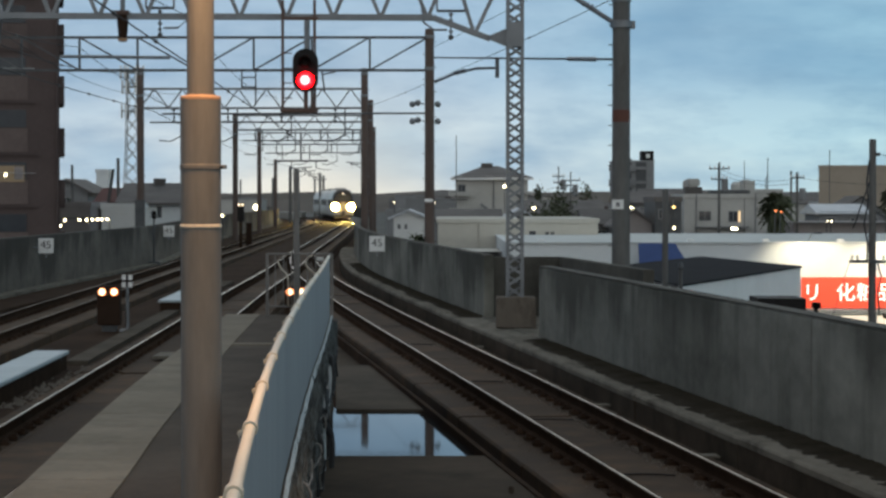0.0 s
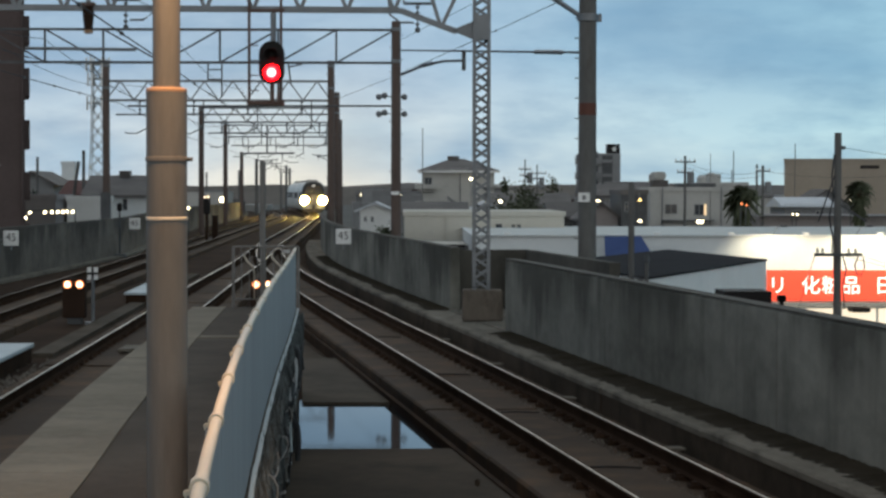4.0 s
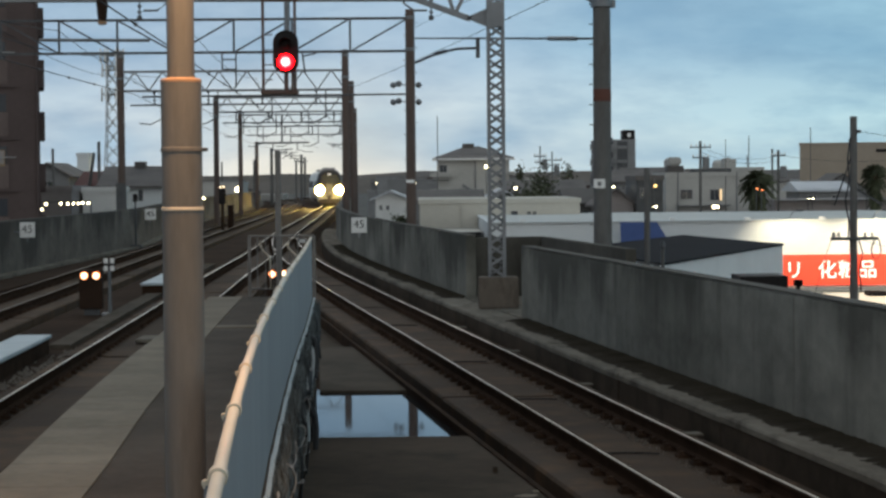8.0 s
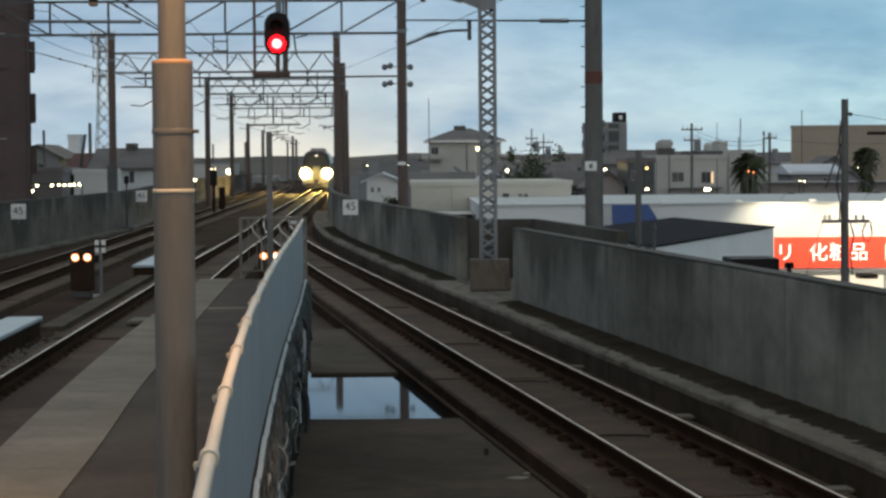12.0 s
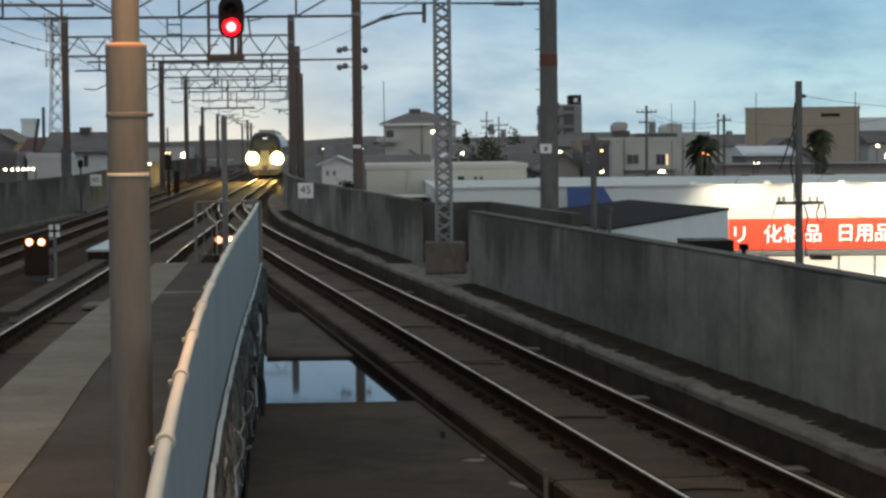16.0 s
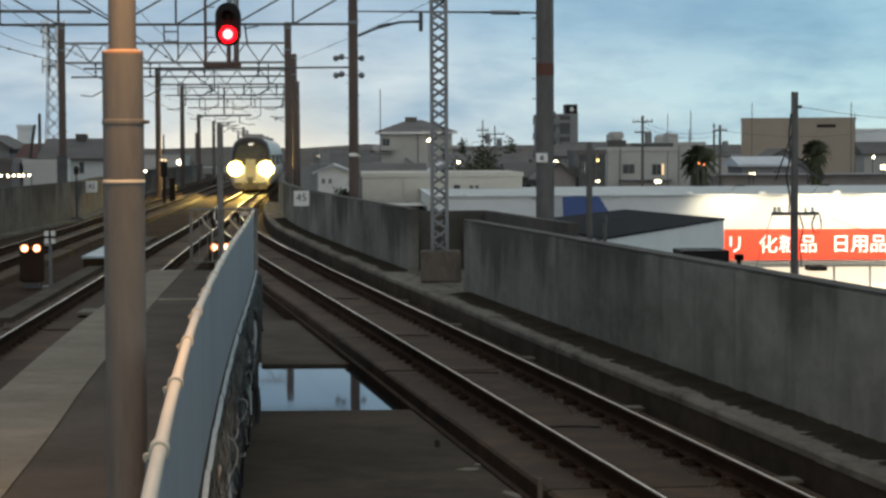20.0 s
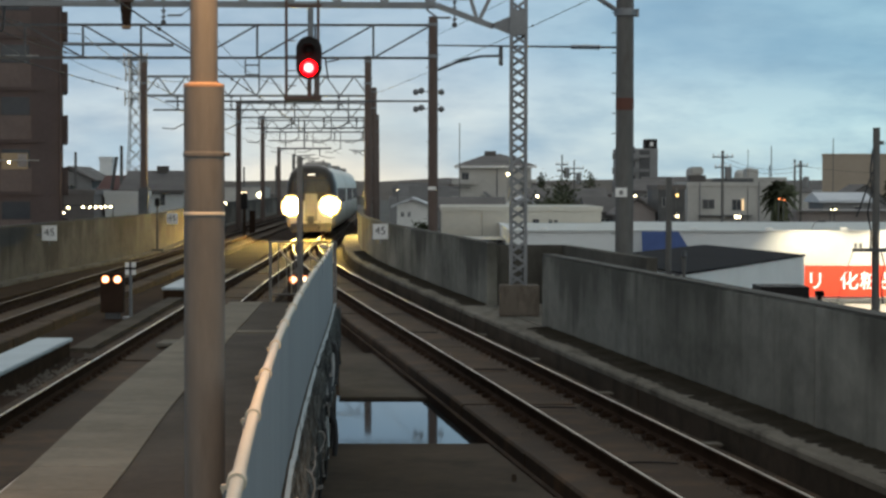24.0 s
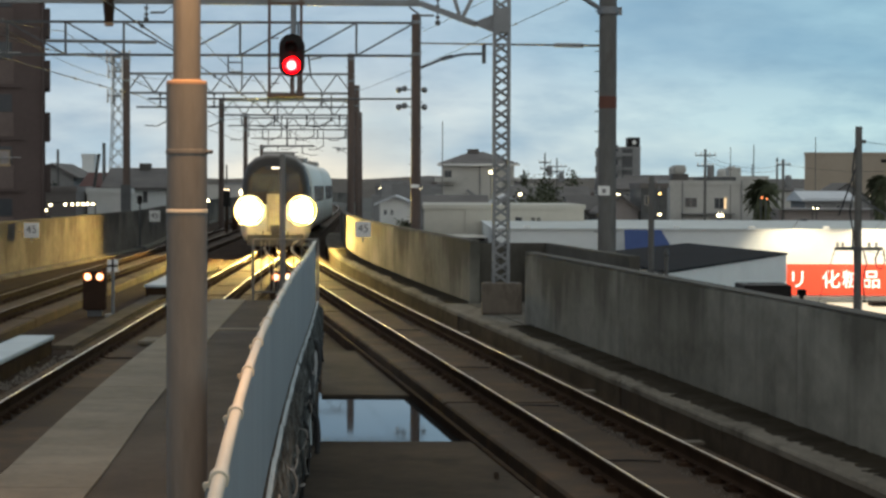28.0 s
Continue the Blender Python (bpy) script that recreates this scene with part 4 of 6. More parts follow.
# thin raised patches, paler than the slab
for x, y, w, d, turn in ((1.27, 18.3, 0.06, 0.26, 22), (0.95, 19.8, 0.13, 0.10, 12), (1.05, 20.1, 0.06, 0.05, 50)):
    p = thing("pale_patch", (x, y, -0.3195), "thin pale patch on the dark slab", "mortar", group="mortar smears", turn=turn)
    bm = B()
    ring = [(w * math.cos(a) * random.uniform(0.6, 1.1), d * math.sin(a) * random.uniform(0.6, 1.1)) for a in [math.tau * k / 11 for k in range(11)]]
    lo, hi = [bm.verts.new((u, v, 0)) for u, v in ring], [bm.verts.new((u * 0.8, v * 0.8, 0.008)) for u, v in ring]
    for k in range(11):
        bm.faces.new((lo[k], lo[(k + 1) % 11], hi[(k + 1) % 11], hi[k]))
    bm.faces.new(hi), bm.faces.new(lo[::-1])
    part("smear", bm, EDGING, p)
# raised pale bars put the gutter's dashes of sheen into shape and colour
for y in (18.2, 23.5, 29.3, 35.1, 40.9):
    p = thing("gutter_sheen_bar", (TRACK_B(y) + 1.05, y, -0.214), "short pale bar for a dash of sheen in the gutter", "cover", group="gutter covers", turn=7.5)
    part("cover", box(B(), -0.14, 0.14, -0.12, 0.12, 0, 0.03, 0.006), LEDGE, p)
v, f = [], []
for k in range(2600):
    y = random.uniform(14, 46)
    side = random.choice((0.40, 0.40, 0.40, -0.40, -0.80, 0.78))
    dense = 0.5 + 0.5 * noise.noise(Vector((y * 0.6, side * 9, 0)))
    if random.random() > dense:
        continue
    x, r = TRACK_B(y) + side + random.gauss(0, 0.035), random.uniform(0.006, 0.022)
    n = len(v)
    v += [(x + r * math.cos(a) * random.uniform(0.7, 1.2), y + r * 1.4 * math.sin(a), -0.226) for a in (0.3, 1.8, 3.4, 4.9)] + [(x, y, -0.206 + r * random.uniform(0.5, 1.2))]
    f += [(n + i, n + (i + 1) % 4, n + 4) for i in range(4)]
me = bpy.data.meshes.new("grit")
me.from_pydata(v, [], f)
me.materials.append(FOOTING)
tagged(new("grit", me), "grit and chips gathered along the rails", "grit", kind="stuff")
for y in (17.1, 21.8, 27.3, 33.0, 41.5):
    c = thing("bond_cable", (TRACK_B(y), y, -0.215), "thin black bond cable arched across the slab", "cable", group="bond cables")
    part("cable", tube(B(), [(-0.5, 0, 0.02), (-0.3, 0.12, 0.012), (-0.05, 0.2, 0.01), (0.15, 0.16, 0.012), (0.3, 0.02, 0.02)], 0.010, 6), BLACK, c)


def text_part(name, body, size, material, parent, m, label=""):
    cu = bpy.data.curves.new(name, "FONT")
    cu.body, cu.size, cu.align_x, cu.align_y, cu.extrude = body, size, "CENTER", "CENTER", 0.004
    tmp = bpy.data.objects.new(name, cu)
    scene.collection.objects.link(tmp)
    me = bpy.data.meshes.new_from_object(tmp.evaluated_get(bpy.context.evaluated_depsgraph_get()))
    bpy.data.objects.remove(tmp)
    me.materials.clear()
    me.materials.append(material)
    ob = new(name, me)
    ob.parent = parent
    ob.matrix_local = m
    return tagged(ob, label)


def speed_board(x, y, z, s=0.46, arm=0.0):
    b = thing("speed_board", (x, y, z), "square white speed-limit board lettered 45 in black", "sign", group="speed boards")
    part("plate", box(B(), -s / 2, s / 2, 0, 0.015, -s / 2, s / 2, 0.004), WHITE, b)
    text_part("number", "45", s * 0.72, TEXTBLACK, b, pose(0, -0.004, 0.02, 90, 0, 0))
    if arm:
        part("arm", beam(B(), (arm, 0.05, -0.05), (0.05, 0.05, -0.05), 0.04), GALV, b)
    part("bracket", beam(B(), (0, 0.03, -s / 2 - 0.15), (0, 0.03, s / 2), 0.04, 0.03), GALV, b)


speed_board(-2.02, 64.0, 1.32, 0.47)
speed_board(-12.92, 68.0, 1.17, 0.49, -0.55)
speed_board(-12.92, 98.5, 1.17, 0.52, -0.5)
# ---------------------------------------------------------------- overhead line: masts, gantries, wires


def warren(root, xa, xb, z0, z1, material, pitch, w=0.07, y=0.0):
    n = max(2, int(round((xb - xa) / pitch)))
    for z in (z0, z1):
        part("chord", beam(B(), (xa, y, z), (xb, y, z), w * 1.25, w * 1.4), material, root)
    for i in range(n):
        a, b = xa + (xb - xa) * i / n, xa + (xb - xa) * (i + 1) / n
        part("web", beam(B(), (a, y, z0), ((a + b) / 2, y, z1), w * 0.8), material, root)
        part("web", beam(B(), ((a + b) / 2, y, z1), (b, y, z0), w * 0.8), material, root)


def pratt(root, xa, xb, z0, z1, material, pitch, w=0.08):
    n = max(2, int(round((xb - xa) / pitch)))
    for z in (z0, z1):
        part("chord", beam(B(), (xa, 0, z), (xb, 0, z), w * 1.2), material, root)
    for i in range(n + 1):
        x = xa + (xb - xa) * i / n
        part("vertical", beam(B(), (x, 0, z0), (x, 0, z1), w), material, root)
        if i < n:
            a, b = (x, xa + (xb - xa) * (i + 1) / n)
            left = (a + b) / 2 < (xa + xb) / 2
            part("diagonal", beam(B(), (a, 0, z1 if left else z0), (b, 0, z0 if left else z1), w * 0.8), material, root)


def insulator(root, a, b, material=None, r=0.07, n=5):
    """A string of sheds between two points."""
    a, b = Vector(a), Vector(b)
    bm = tube(B(), [a, b], r * 0.3, 6)
    for i in range(n):
        c, d = a.lerp(b, (i + 0.25) / n), a.lerp(b, (i + 0.75) / n)
        tube(bm, [c, d], r, 10, r * 0.6)
    return part("insulator", bm, material or DARKSTEEL, root)


def mast(x, y, top, r, material, label, base=-0.72, bolts=False):
    m = thing("catenary_mast", (x, y, base), label, "mast", group="catenary masts")
    h = top - base
    part("shaft", turned(B(), [(r * 1.08, 0), (r * 0.94, h - 0.02), (r * 0.88, h)], 18), material, m)
    part("base_collar", turned(B(), [(r * 1.6, -0.02), (r * 1.6, 0.12), (r * 1.2, 0.16)], 18), LEDGE, m)
    for z in (h - 0.35, h - 1.5):
        part("band", turned(B(), [(r * 1.04, z), (r * 1.07, z + 0.01), (r * 1.07, z + 0.11), (r * 1.04, z + 0.12)], 18), GALV, m)
    if bolts:
        for k in range(int(h / 0.45) - 2):
            s = -1 if k % 2 or base < -1 else 1
            part("step_bolt", tube(B(), [(s * r * 0.8, 0, 1.0 + 0.45 * k), (s * (r + 0.08), 0, 1.0 + 0.45 * k)], 0.014, 6), GALV, m)
    return m


# nearest gantry: lattice tower, deep truss, hanging signal
LAT = 42.2
tw = thing("lattice_tower", (1.45, LAT, 0.10), "galvanised square lattice tower on a concrete block", "tower")
part("footing", box(B(), -0.38, 0.42, -0.35, 0.35, 0.0, 0.62, 0.02), FOOTING, tw, "brownish concrete footing block")
for k in range(3):
    part("footing_rib", box(B(), -0.36 + 0.27 * k, -0.30 + 0.27 * k, -0.375, -0.352, 0.04, 0.58), FOOTING, tw)
w, h0, h1 = 0.165, 0.62, 8.1
for sx in (-1, 1):
    for sy in (-1, 1):
        part("leg", beam(B(), (sx * (w - 0.02), sy * (w - 0.02), h0), (sx * (w - 0.02), sy * (w - 0.02), h1), 0.064), GALV, tw)
n = 34
for i in range(n):
    za, zb = h0 + (h1 - h0) * i / n, h0 + (h1 - h0) * (i + 1) / n
    s = 1 if i % 2 else -1
    for sy in (-1, 1):
        part("lacing", beam(B(), (s * sy * w, sy * w, za), (-s * sy * w, sy * w, zb), 0.02, 0.056), GALV, tw)
        part("lacing", beam(B(), (sy * w, s * sy * w, za), (sy * w, -s * sy * w, zb), 0.02, 0.056), GALV, tw)
part("gusset", beam(B(), (-0.14, 0, 5.9), (0.17, 0, 5.9), 0.34, 0.5), GALV, tw, "riveted gusset box")

g = thing("signal_gantry", (0, LAT, 0), "grey steel truss gantry across the tracks", "gantry", group="catenary gantries")
ZB = 6.405
part("chord", beam(B(), (-13.0, 0, ZB), (-0.2, 0, ZB - 0.06), 0.13, 0.12), GALV, g)
part("chord", beam(B(), (-13.0, 0, ZB + 1.05), (1.45, 0, ZB + 1.0), 0.13, 0.12), GALV, g)
part("haunch", beam(B(), (-0.2, 0, ZB - 0.06), (0.95, 0, 5.92), 0.12, 0.11), GALV, g)
bm = B()
q = [bm.verts.new(p) for p in ((0.88, -0.06, 5.93), (1.29, -0.06, 5.76), (1.29, -0.06, 6.13), (0.95, -0.06, 5.99), (0.88, 0.06, 5.93), (1.29, 0.06, 5.76), (1.29, 0.06, 6.13), (0.95, 0.06, 5.99))]
for f in ((0, 1, 2, 3), (7, 6, 5, 4), (0, 4, 5, 1), (1, 5, 6, 2), (2, 6, 7, 3), (3, 7, 4, 0)):
    bm.faces.new([q[i] for i in f])
part("gusset", bm, GALV, g)
for k in range(15):
    x = -12.62 + 0.947 * k
    zl = ZB if x < -0.2 else 6.07
    part("web", beam(B(), (x - 0.03, 0, zl), (x - 0.44, 0, ZB + 1.0), 0.075), GALV, g)
    part("web", beam(B(), (x + 0.03, 0, zl), (x + (0.44 if k < 14 else 0.66), 0, ZB + 1.0), 0.075), GALV, g)
    part("node_bolt", box(B(), x - 0.06, x + 0.06, -0.09, 0.09, zl - 0.085, zl - 0.055), GALV, g)
left = thing("lattice_tower", (-13.0, LAT, -0.25), "galvanised lattice tower of the gantry", "tower")
for sx in (-0.16, 0.16):
    part("leg", beam(B(), (sx, 0, 0), (sx, 0, 7.7), 0.07), GALV, left)
for i in range(16):
    part("lacing", beam(B(), ((-1) ** i * 0.16, 0, 0.46 * i), (-(-1) ** i * 0.16, 0, 0.46 * (i + 1)), 0.04), GALV, left)

# the red signal in its hanging cage
s = thing("railway_signal", (-2.75, LAT - 0.35, 4.825), "hooded colour-light signal showing a bright red light", "signal")
bm = B()
prof = []
for k in range(13):
    a = math.pi * k / 12
    prof.append((0.255 * math.cos(a), 0.62 + 0.255 * math.sin(a)))
prof += [(-0.255 * math.cos(math.pi * k / 12), 0.23 - 0.22 * math.sin(math.pi * k / 12)) for k in range(13)]
fa = [bm.verts.new((px, -0.02, pz)) for px, pz in prof]
fb = [bm.verts.new((px, 0.02, pz)) for px, pz in prof]
bm.faces.new(fa), bm.faces.new(fb[::-1])
for i in range(len(fa)):
    bm.faces.new((fa[i], fb[i], fb[(i + 1) % len(fa)], fa[(i + 1) % len(fa)]))
part("backboard", bm, BLACK, s)
part("lamp_case", box(B(), -0.15, 0.15, 0.021, 0.3, 0.05, 0.8, 0.02), BLACK, s)
for z, lit in ((0.24, True), (0.58, False)):
    bm = B()
    for k in range(15):
        a0, a1 = math.radians(-20 + 220 * k / 15), math.radians(-20 + 220 * (k + 1) / 15)
        q = [bm.verts.new(p) for p in ((0.13 * math.cos(a0), -0.02, z + 0.13 * math.sin(a0)), (0.13 * math.cos(a1), -0.02, z + 0.13 * math.sin(a1)), (0.13 * math.cos(a1), -0.26, z + 0.13 * math.sin(a1)), (0.13 * math.cos(a0), -0.26, z + 0.13 * math.sin(a0)))]
        bm.faces.new(q)
    hood = part("hood", bm, BLACK, s)
    # lit lens is wider than its hood: the red halo is built in
    lens = part("lens", dome_y(B(), 0, -0.05, z, 0.165 if lit else 0.09, 0.05), RED_LIGHT if lit else BLACK, s, "glowing red lens widened to its halo" if lit else "dark unlit lens")
    if lit:
        part("lens_core", disc_y(B(), 0, -0.115, z, 0.095, 0.02), RED_CORE, lens)
for x in (-0.47, 0.17):
    part("cage_bar", beam(B(), (x, 0.25, -0.34), (x, 0.25, 1.86), 0.055), BROWNSTEEL, s)
for z in (-0.34, 1.5):
    part("cage_bar", beam(B(), (-0.5, 0.25, z), (0.24, 0.25, z), 0.06), BROWNSTEEL, s)
part("cage_floor", box(B(), -0.5, 0.22, -0.02, 0.6, -0.39, -0.36), BROWNSTEEL, s)
part("hanger", tube(B(), [(0.02, 0.2, 0.8), (0.02, 0.2, 1.45)], 0.06, 10), GALV, s)
part("stem", tube(B(), [(0.0, 0.15, -0.34), (0.0, 0.15, 0.1)], 0.045, 10), BROWNSTEEL, s)
part("stem", tube(B(), [(0.12, 0.15, -0.34), (0.12, 0.15, 0.1)], 0.025, 8), BROWNSTEEL, s)
for k in range(5):
    part("ladder_rung", beam(B(), (-0.47, 0.25, -0.1 + 0.3 * k), (-0.28, 0.25, -0.1 + 0.3 * k), 0.02), BROWNSTEEL, s)

# back of a second signal hanging from the gantry
s = thing("railway_signal", (-6.45, LAT, 5.88), "back of a dark signal lamp hanging under the gantry", "signal")
part("case", turned(B(), [(0.085, 0.05), (0.10, 0.2), (0.13, 0.56)], 14), RUST, s)
part("cap", box(B(), -0.15, 0.15, -0.15, 0.15, 0.52, 0.6, 0.02), BROWNSTEEL, s)
part("lip", turned(B(), [(0.06, -0.02), (0.095, 0.0), (0.095, 0.055)], 14), COLLAR, s, "orange-brown lower rim")
part("hanger", tube(B(), [(0, 0, 0.58), (0, 0, 1.5)], 0.05, 10), GALV, s)


def hanger(x, y, z, drop, flip=1):
    """A suspended insulator with its bent steady arm."""
    h = thing("catenary_hanger", (x, y, z), "insulator and bent arm holding the overhead wire", "insulator", group="catenary hangers")
    part("frame", beam(B(), (-0.28, 0, 0.12), (0.28, 0, 0.12), 0.05), DARKSTEEL, h)
    for sx in (-0.28, 0.28):
        part("strap", beam(B(), (sx, 0, 0.12), (sx, 0, 0.62), 0.04), GALV, h)
    insulator(h, (0, 0, 0.1), (0, 0, -drop), GALV, 0.05, 4)
    part("clamp", box(B(), -0.05, 0.05, -0.04, 0.04, -drop - 0.10, -drop, 0.015), DARKSTEEL, h)
    part("bent_arm", tube(B(), [(flip * 0.08, 0, -drop + 0.1), (flip * 0.35, 0, -drop + 0.1), (flip * 0.55, 0, -drop + 0.25), (flip * 0.62, 0, 0.5)], 0.022, 8), GALV, h)


hanger(-5.70, LAT, 6.42, 0.38)
hanger(-9.53, 42.42, 6.42, 0.80)
hanger(0.16, LAT, 6.36, 0.36, -1)

# second gantry
m = mast(-0.49, 76, 8.86, 0.175, MASTBROWN, "round grey concrete mast with rust stains carrying a gantry", bolts=True)
part("label", box(B(), -0.17, 0.12, -0.20, -0.19, 3.3, 3.42), WHITE, m, "small white number plate")
for z in (6.23, 6.85):
    part("pin", tube(B(), [(-0.6, 0.03, z + 0.02), (0.34, 0.03, z)], 0.018, 6), DARKSTEEL, m)
    for x, dz in ((-0.62, 0.0), (-0.42, 0.05), (0.3, 0.0)):
        bm = B()
        bmesh.ops.create_uvsphere(bm, u_segments=12, v_segments=8, radius=0.115)
        for v in bm.verts:
            v.co += Vector((x, 0.03, z + dz))
        part("insulator", bm, GALV, m)
g = thing("catenary_gantry", (0, 76, 0), "dark steel truss gantry with verticals and diagonals", "gantry", group="catenary gantries")
pratt(g, -17.4, -0.55, 7.36, 8.55, DARKSTEEL, 2.16, 0.075)
part("registration_pipe", tube(B(), [(-13.9, 0, 7.86), (-9.9, 0, 7.82)], 0.06, 8), GALV, g)
part("span_pipe", tube(B(), [(-10.2, 0, 5.78), (-0.55, 0, 5.80)], 0.035, 8), DARKSTEEL, g)
part("drop_frame", beam(B(), (-7.3, 0, 7.36), (-7.3, 0, 6.75), 0.05), DARKSTEEL, g)
part("drop_frame", beam(B(), (-6.8, 0, 7.36), (-6.8, 0, 6.1), 0.05), DARKSTEEL, g)
part("drop_frame", beam(B(), (-7.3, 0, 6.75), (-6.8, 0, 6.75), 0.05), DARKSTEEL, g)
part("drop_frame", beam(B(), (-7.3, 0, 7.1), (-6.8, 0, 7.1), 0.05), DARKSTEEL, g)
part("bracket", beam(B(), (-4.4, 0, 7.36), (-4.3, 0, 6.6), 0.06), DARKSTEEL, g)
part("bracket", beam(B(), (-4.4, 0, 7.2), (-3.9, 0, 7.3), 0.05), DARKSTEEL, g)
mast(-17.4, 76, 8.9, 0.175, MAST, "round concrete mast carrying a gantry")


def far_gantry(y, xl, xr, z0, z1, pitch, top, top_l=None):
    g = thing("catenary_gantry", (0, y, 0), "weathered steel lattice gantry over the tracks", "gantry", group="catenary gantries")
    warren(g, xl, xr, z0, z1, GALV, pitch, 0.085)
    part("lower_pipe", tube(B(), [(xl + 0.5, 0, z0 - 0.75), (xr, 0, z0 - 0.72)], 0.05, 6), DARKSTEEL, g)
    for k in range(4):
        x = xl + (xr - xl) * (0.15 + 0.24 * k)
        insulator(g, (x, 0, z0), (x, 0, z0 - 0.8), DARKSTEEL, 0.09, 4)
        part("drop", beam(B(), (x + 0.5, 0, z0), (x + 0.5, 0, z0 - 1.5), 0.06), DARKSTEEL, g)
        part("steady_arm", tube(B(), [(x + 0.5, 0, z0 - 1.4), (x - 0.2, 0, z0 - 1.75), (x - 0.8, 0, z0 - 1.7)], 0.035, 6), DARKSTEEL, g)
    mast(xl, y, top_l or top, 0.19, MASTBROWN, "tall round mast carrying a gantry", bolts=y < 120)
    mast(xr, y, top, 0.19, MASTBROWN, "tall brownish round mast carrying a gantry", bolts=y < 120)


far_gantry(110, -15.9, -4.12, 7.46, 8.47, 1.5, 9.55)
far_gantry(146, -14.5, -5.05, 7.5, 8.5, 1.5, 9.6, 8.65)
far_gantry(181, -15.9, -6.0, 7.4, 8.4, 1.6, 8.9, 8.8)
p = thing("drop_post", (-12.3, 181.1, 5.95), "slim steel post hung under a far gantry", "post")
part("post", beam(B(), (0, 0, 0), (0, 0, 2.5), 0.13), DARKSTEEL, p)
part("crossbar", beam(B(), (-0.5, 0, 0.05), (0.6, 0, 0.05), 0.09), DARKSTEEL, p)


def arm_mast(x, y, top, reach):
    """A distant single mast with a bracket arm over the track."""
    m = mast(x, y, top, 0.19, MAST, "distant round mast with a bracket arm")
    h = top + 0.72
    part("arm", tube(B(), [(0, 0, h - 0.25), (reach, 0, h - 0.1)], 0.06, 6), DARKSTEEL, m)
    part("stay", tube(B(), [(0, 0, h - 1.1), (reach * 0.7, 0, h - 0.2)], 0.04, 6), DARKSTEEL, m)
    insulator(m, (reach * 0.7, 0, h - 0.2), (reach * 0.7, 0, h - 0.7), DARKSTEEL, 0.09, 3)


g = thing("catenary_gantry", (0, 216, 0), "low single-beam gantry far along the line", "gantry", group="catenary gantries")
part("beam", tube(B(), [(-17.3, 0, 6.6), (-11.9, 0, 6.62)], 0.09, 8), DARKSTEEL, g)
for x in (-15.6, -13.1):
    insulator(g, (x, 0, 6.55), (x, 0, 5.8), DARKSTEEL, 0.09, 3)
    part("steady_arm", tube(B(), [(x, 0, 5.9), (x + 0.9, 0, 5.65), (x + 1.6, 0, 5.7)], 0.035, 6), DARKSTEEL, g)
mast(-17.3, 216, 6.75, 0.19, MASTBROWN, "tall round mast carrying a gantry")
mast(-7.1, 216, 6.75, 0.19, MASTBROWN, "tall brownish round mast carrying a gantry")
for x, y, top, reach in ((-18.4, 252, 6.6, 2.6), (-19.6, 283, 6.6, 2.4), (-18.4, 313, 6.6, -2.4), (-19.6, 343, 6.5, -2.4), (-25.2, 411, 6.6, 2.4), (-9.3, 252, 7.2, -2.4)):
    arm_mast(x, y, top, reach)

# big mast outside the parapet
m = mast(4.0, 47, 8.6, 0.205, MAST, "thick dark concrete mast with step bolts and a faded red band", base=-7.0, bolts=True)
part("orange_band", turned(B(), [(0.203, 11.42), (0.206, 11.43), (0.204, 11.68), (0.2, 11.69)], 18), ORANGE, m, "faded dull red band")
part("label", box(B(), -0.22, 0.04, -0.23, -0.215, 9.47, 9.68), WHITE, m, "white number plate")
part("number_bar", box(B(), -0.13, -0.05, -0.236, -0.231, 9.52, 9.62), GREY, m)
part("band", turned(B(), [(0.21, 13.52), (0.245, 13.53), (0.245, 13.68), (0.21, 13.69)], 18), GALV, m)
part("strut", tube(B(), [(-0.1, 0, 13.6), (-0.95, 0, 14.15), (-1.6, 0, 14.6)], 0.055, 10), GALV, m)
insulator(m, (-0.62, 0, 13.98), (-0.9, 0, 14.1), GALV, 0.08, 3)
part("side_bracket", beam(B(), (0.15, 0, 13.6), (0.31, 0, 13.6), 0.06, 0.18), GALV, m)

# wires
random.seed(5)


def wire(a, b, sag=0.1, r=0.012, marks=0, label="thin dark overhead wire", name="overhead_wire"):
    a, b = Vector(a), Vector(b)
    w = thing(name, a, label, "wire", group="overhead wires")
    pts = [(a.lerp(b, k / 12) - a) - Vector((0, 0, sag * 4 * (k / 12) * (1 - k / 12))) for k in range(13)]
    part("strand", tube(B(), pts, r, 5), CABLE, w)
    for k in range(marks):
        q = Vector(pts[0]).lerp(Vector(pts[-1]), (k + 1) / (marks + 1)) - Vector((0, 0, sag * 4 * (k + 1) / (marks + 1) * (1 - (k + 1) / (marks + 1))))
        d = (b - a).normalized() * 0.09
        part("clip", tube(B(), [q - d, q + d], r * 2.6, 6), DARKSTEEL, w)


wire((-0.35, 76, 7.82), (3.82, 47.2, 5.84), 0.0, 0.028, label="steel span rod between two masts", name="span_rod")
p = thing("span_insulator", (3.35, 50.4, 6.06), "long ribbed insulator in the span rod", "insulator")
insulator(p, (-0.24, 1.64, 0.114), (0.24, -1.64, -0.114), GALV, 0.06, 9)
p = thing("steady_arm", (1.65, 63.7, 6.80), "bent steady arm hung under the span rod", "steady arm")
part("drop_bracket", beam(B(), (0, 0, -0.42), (0, 0, 0.2), 0.12, 0.08), DARKSTEEL, p)
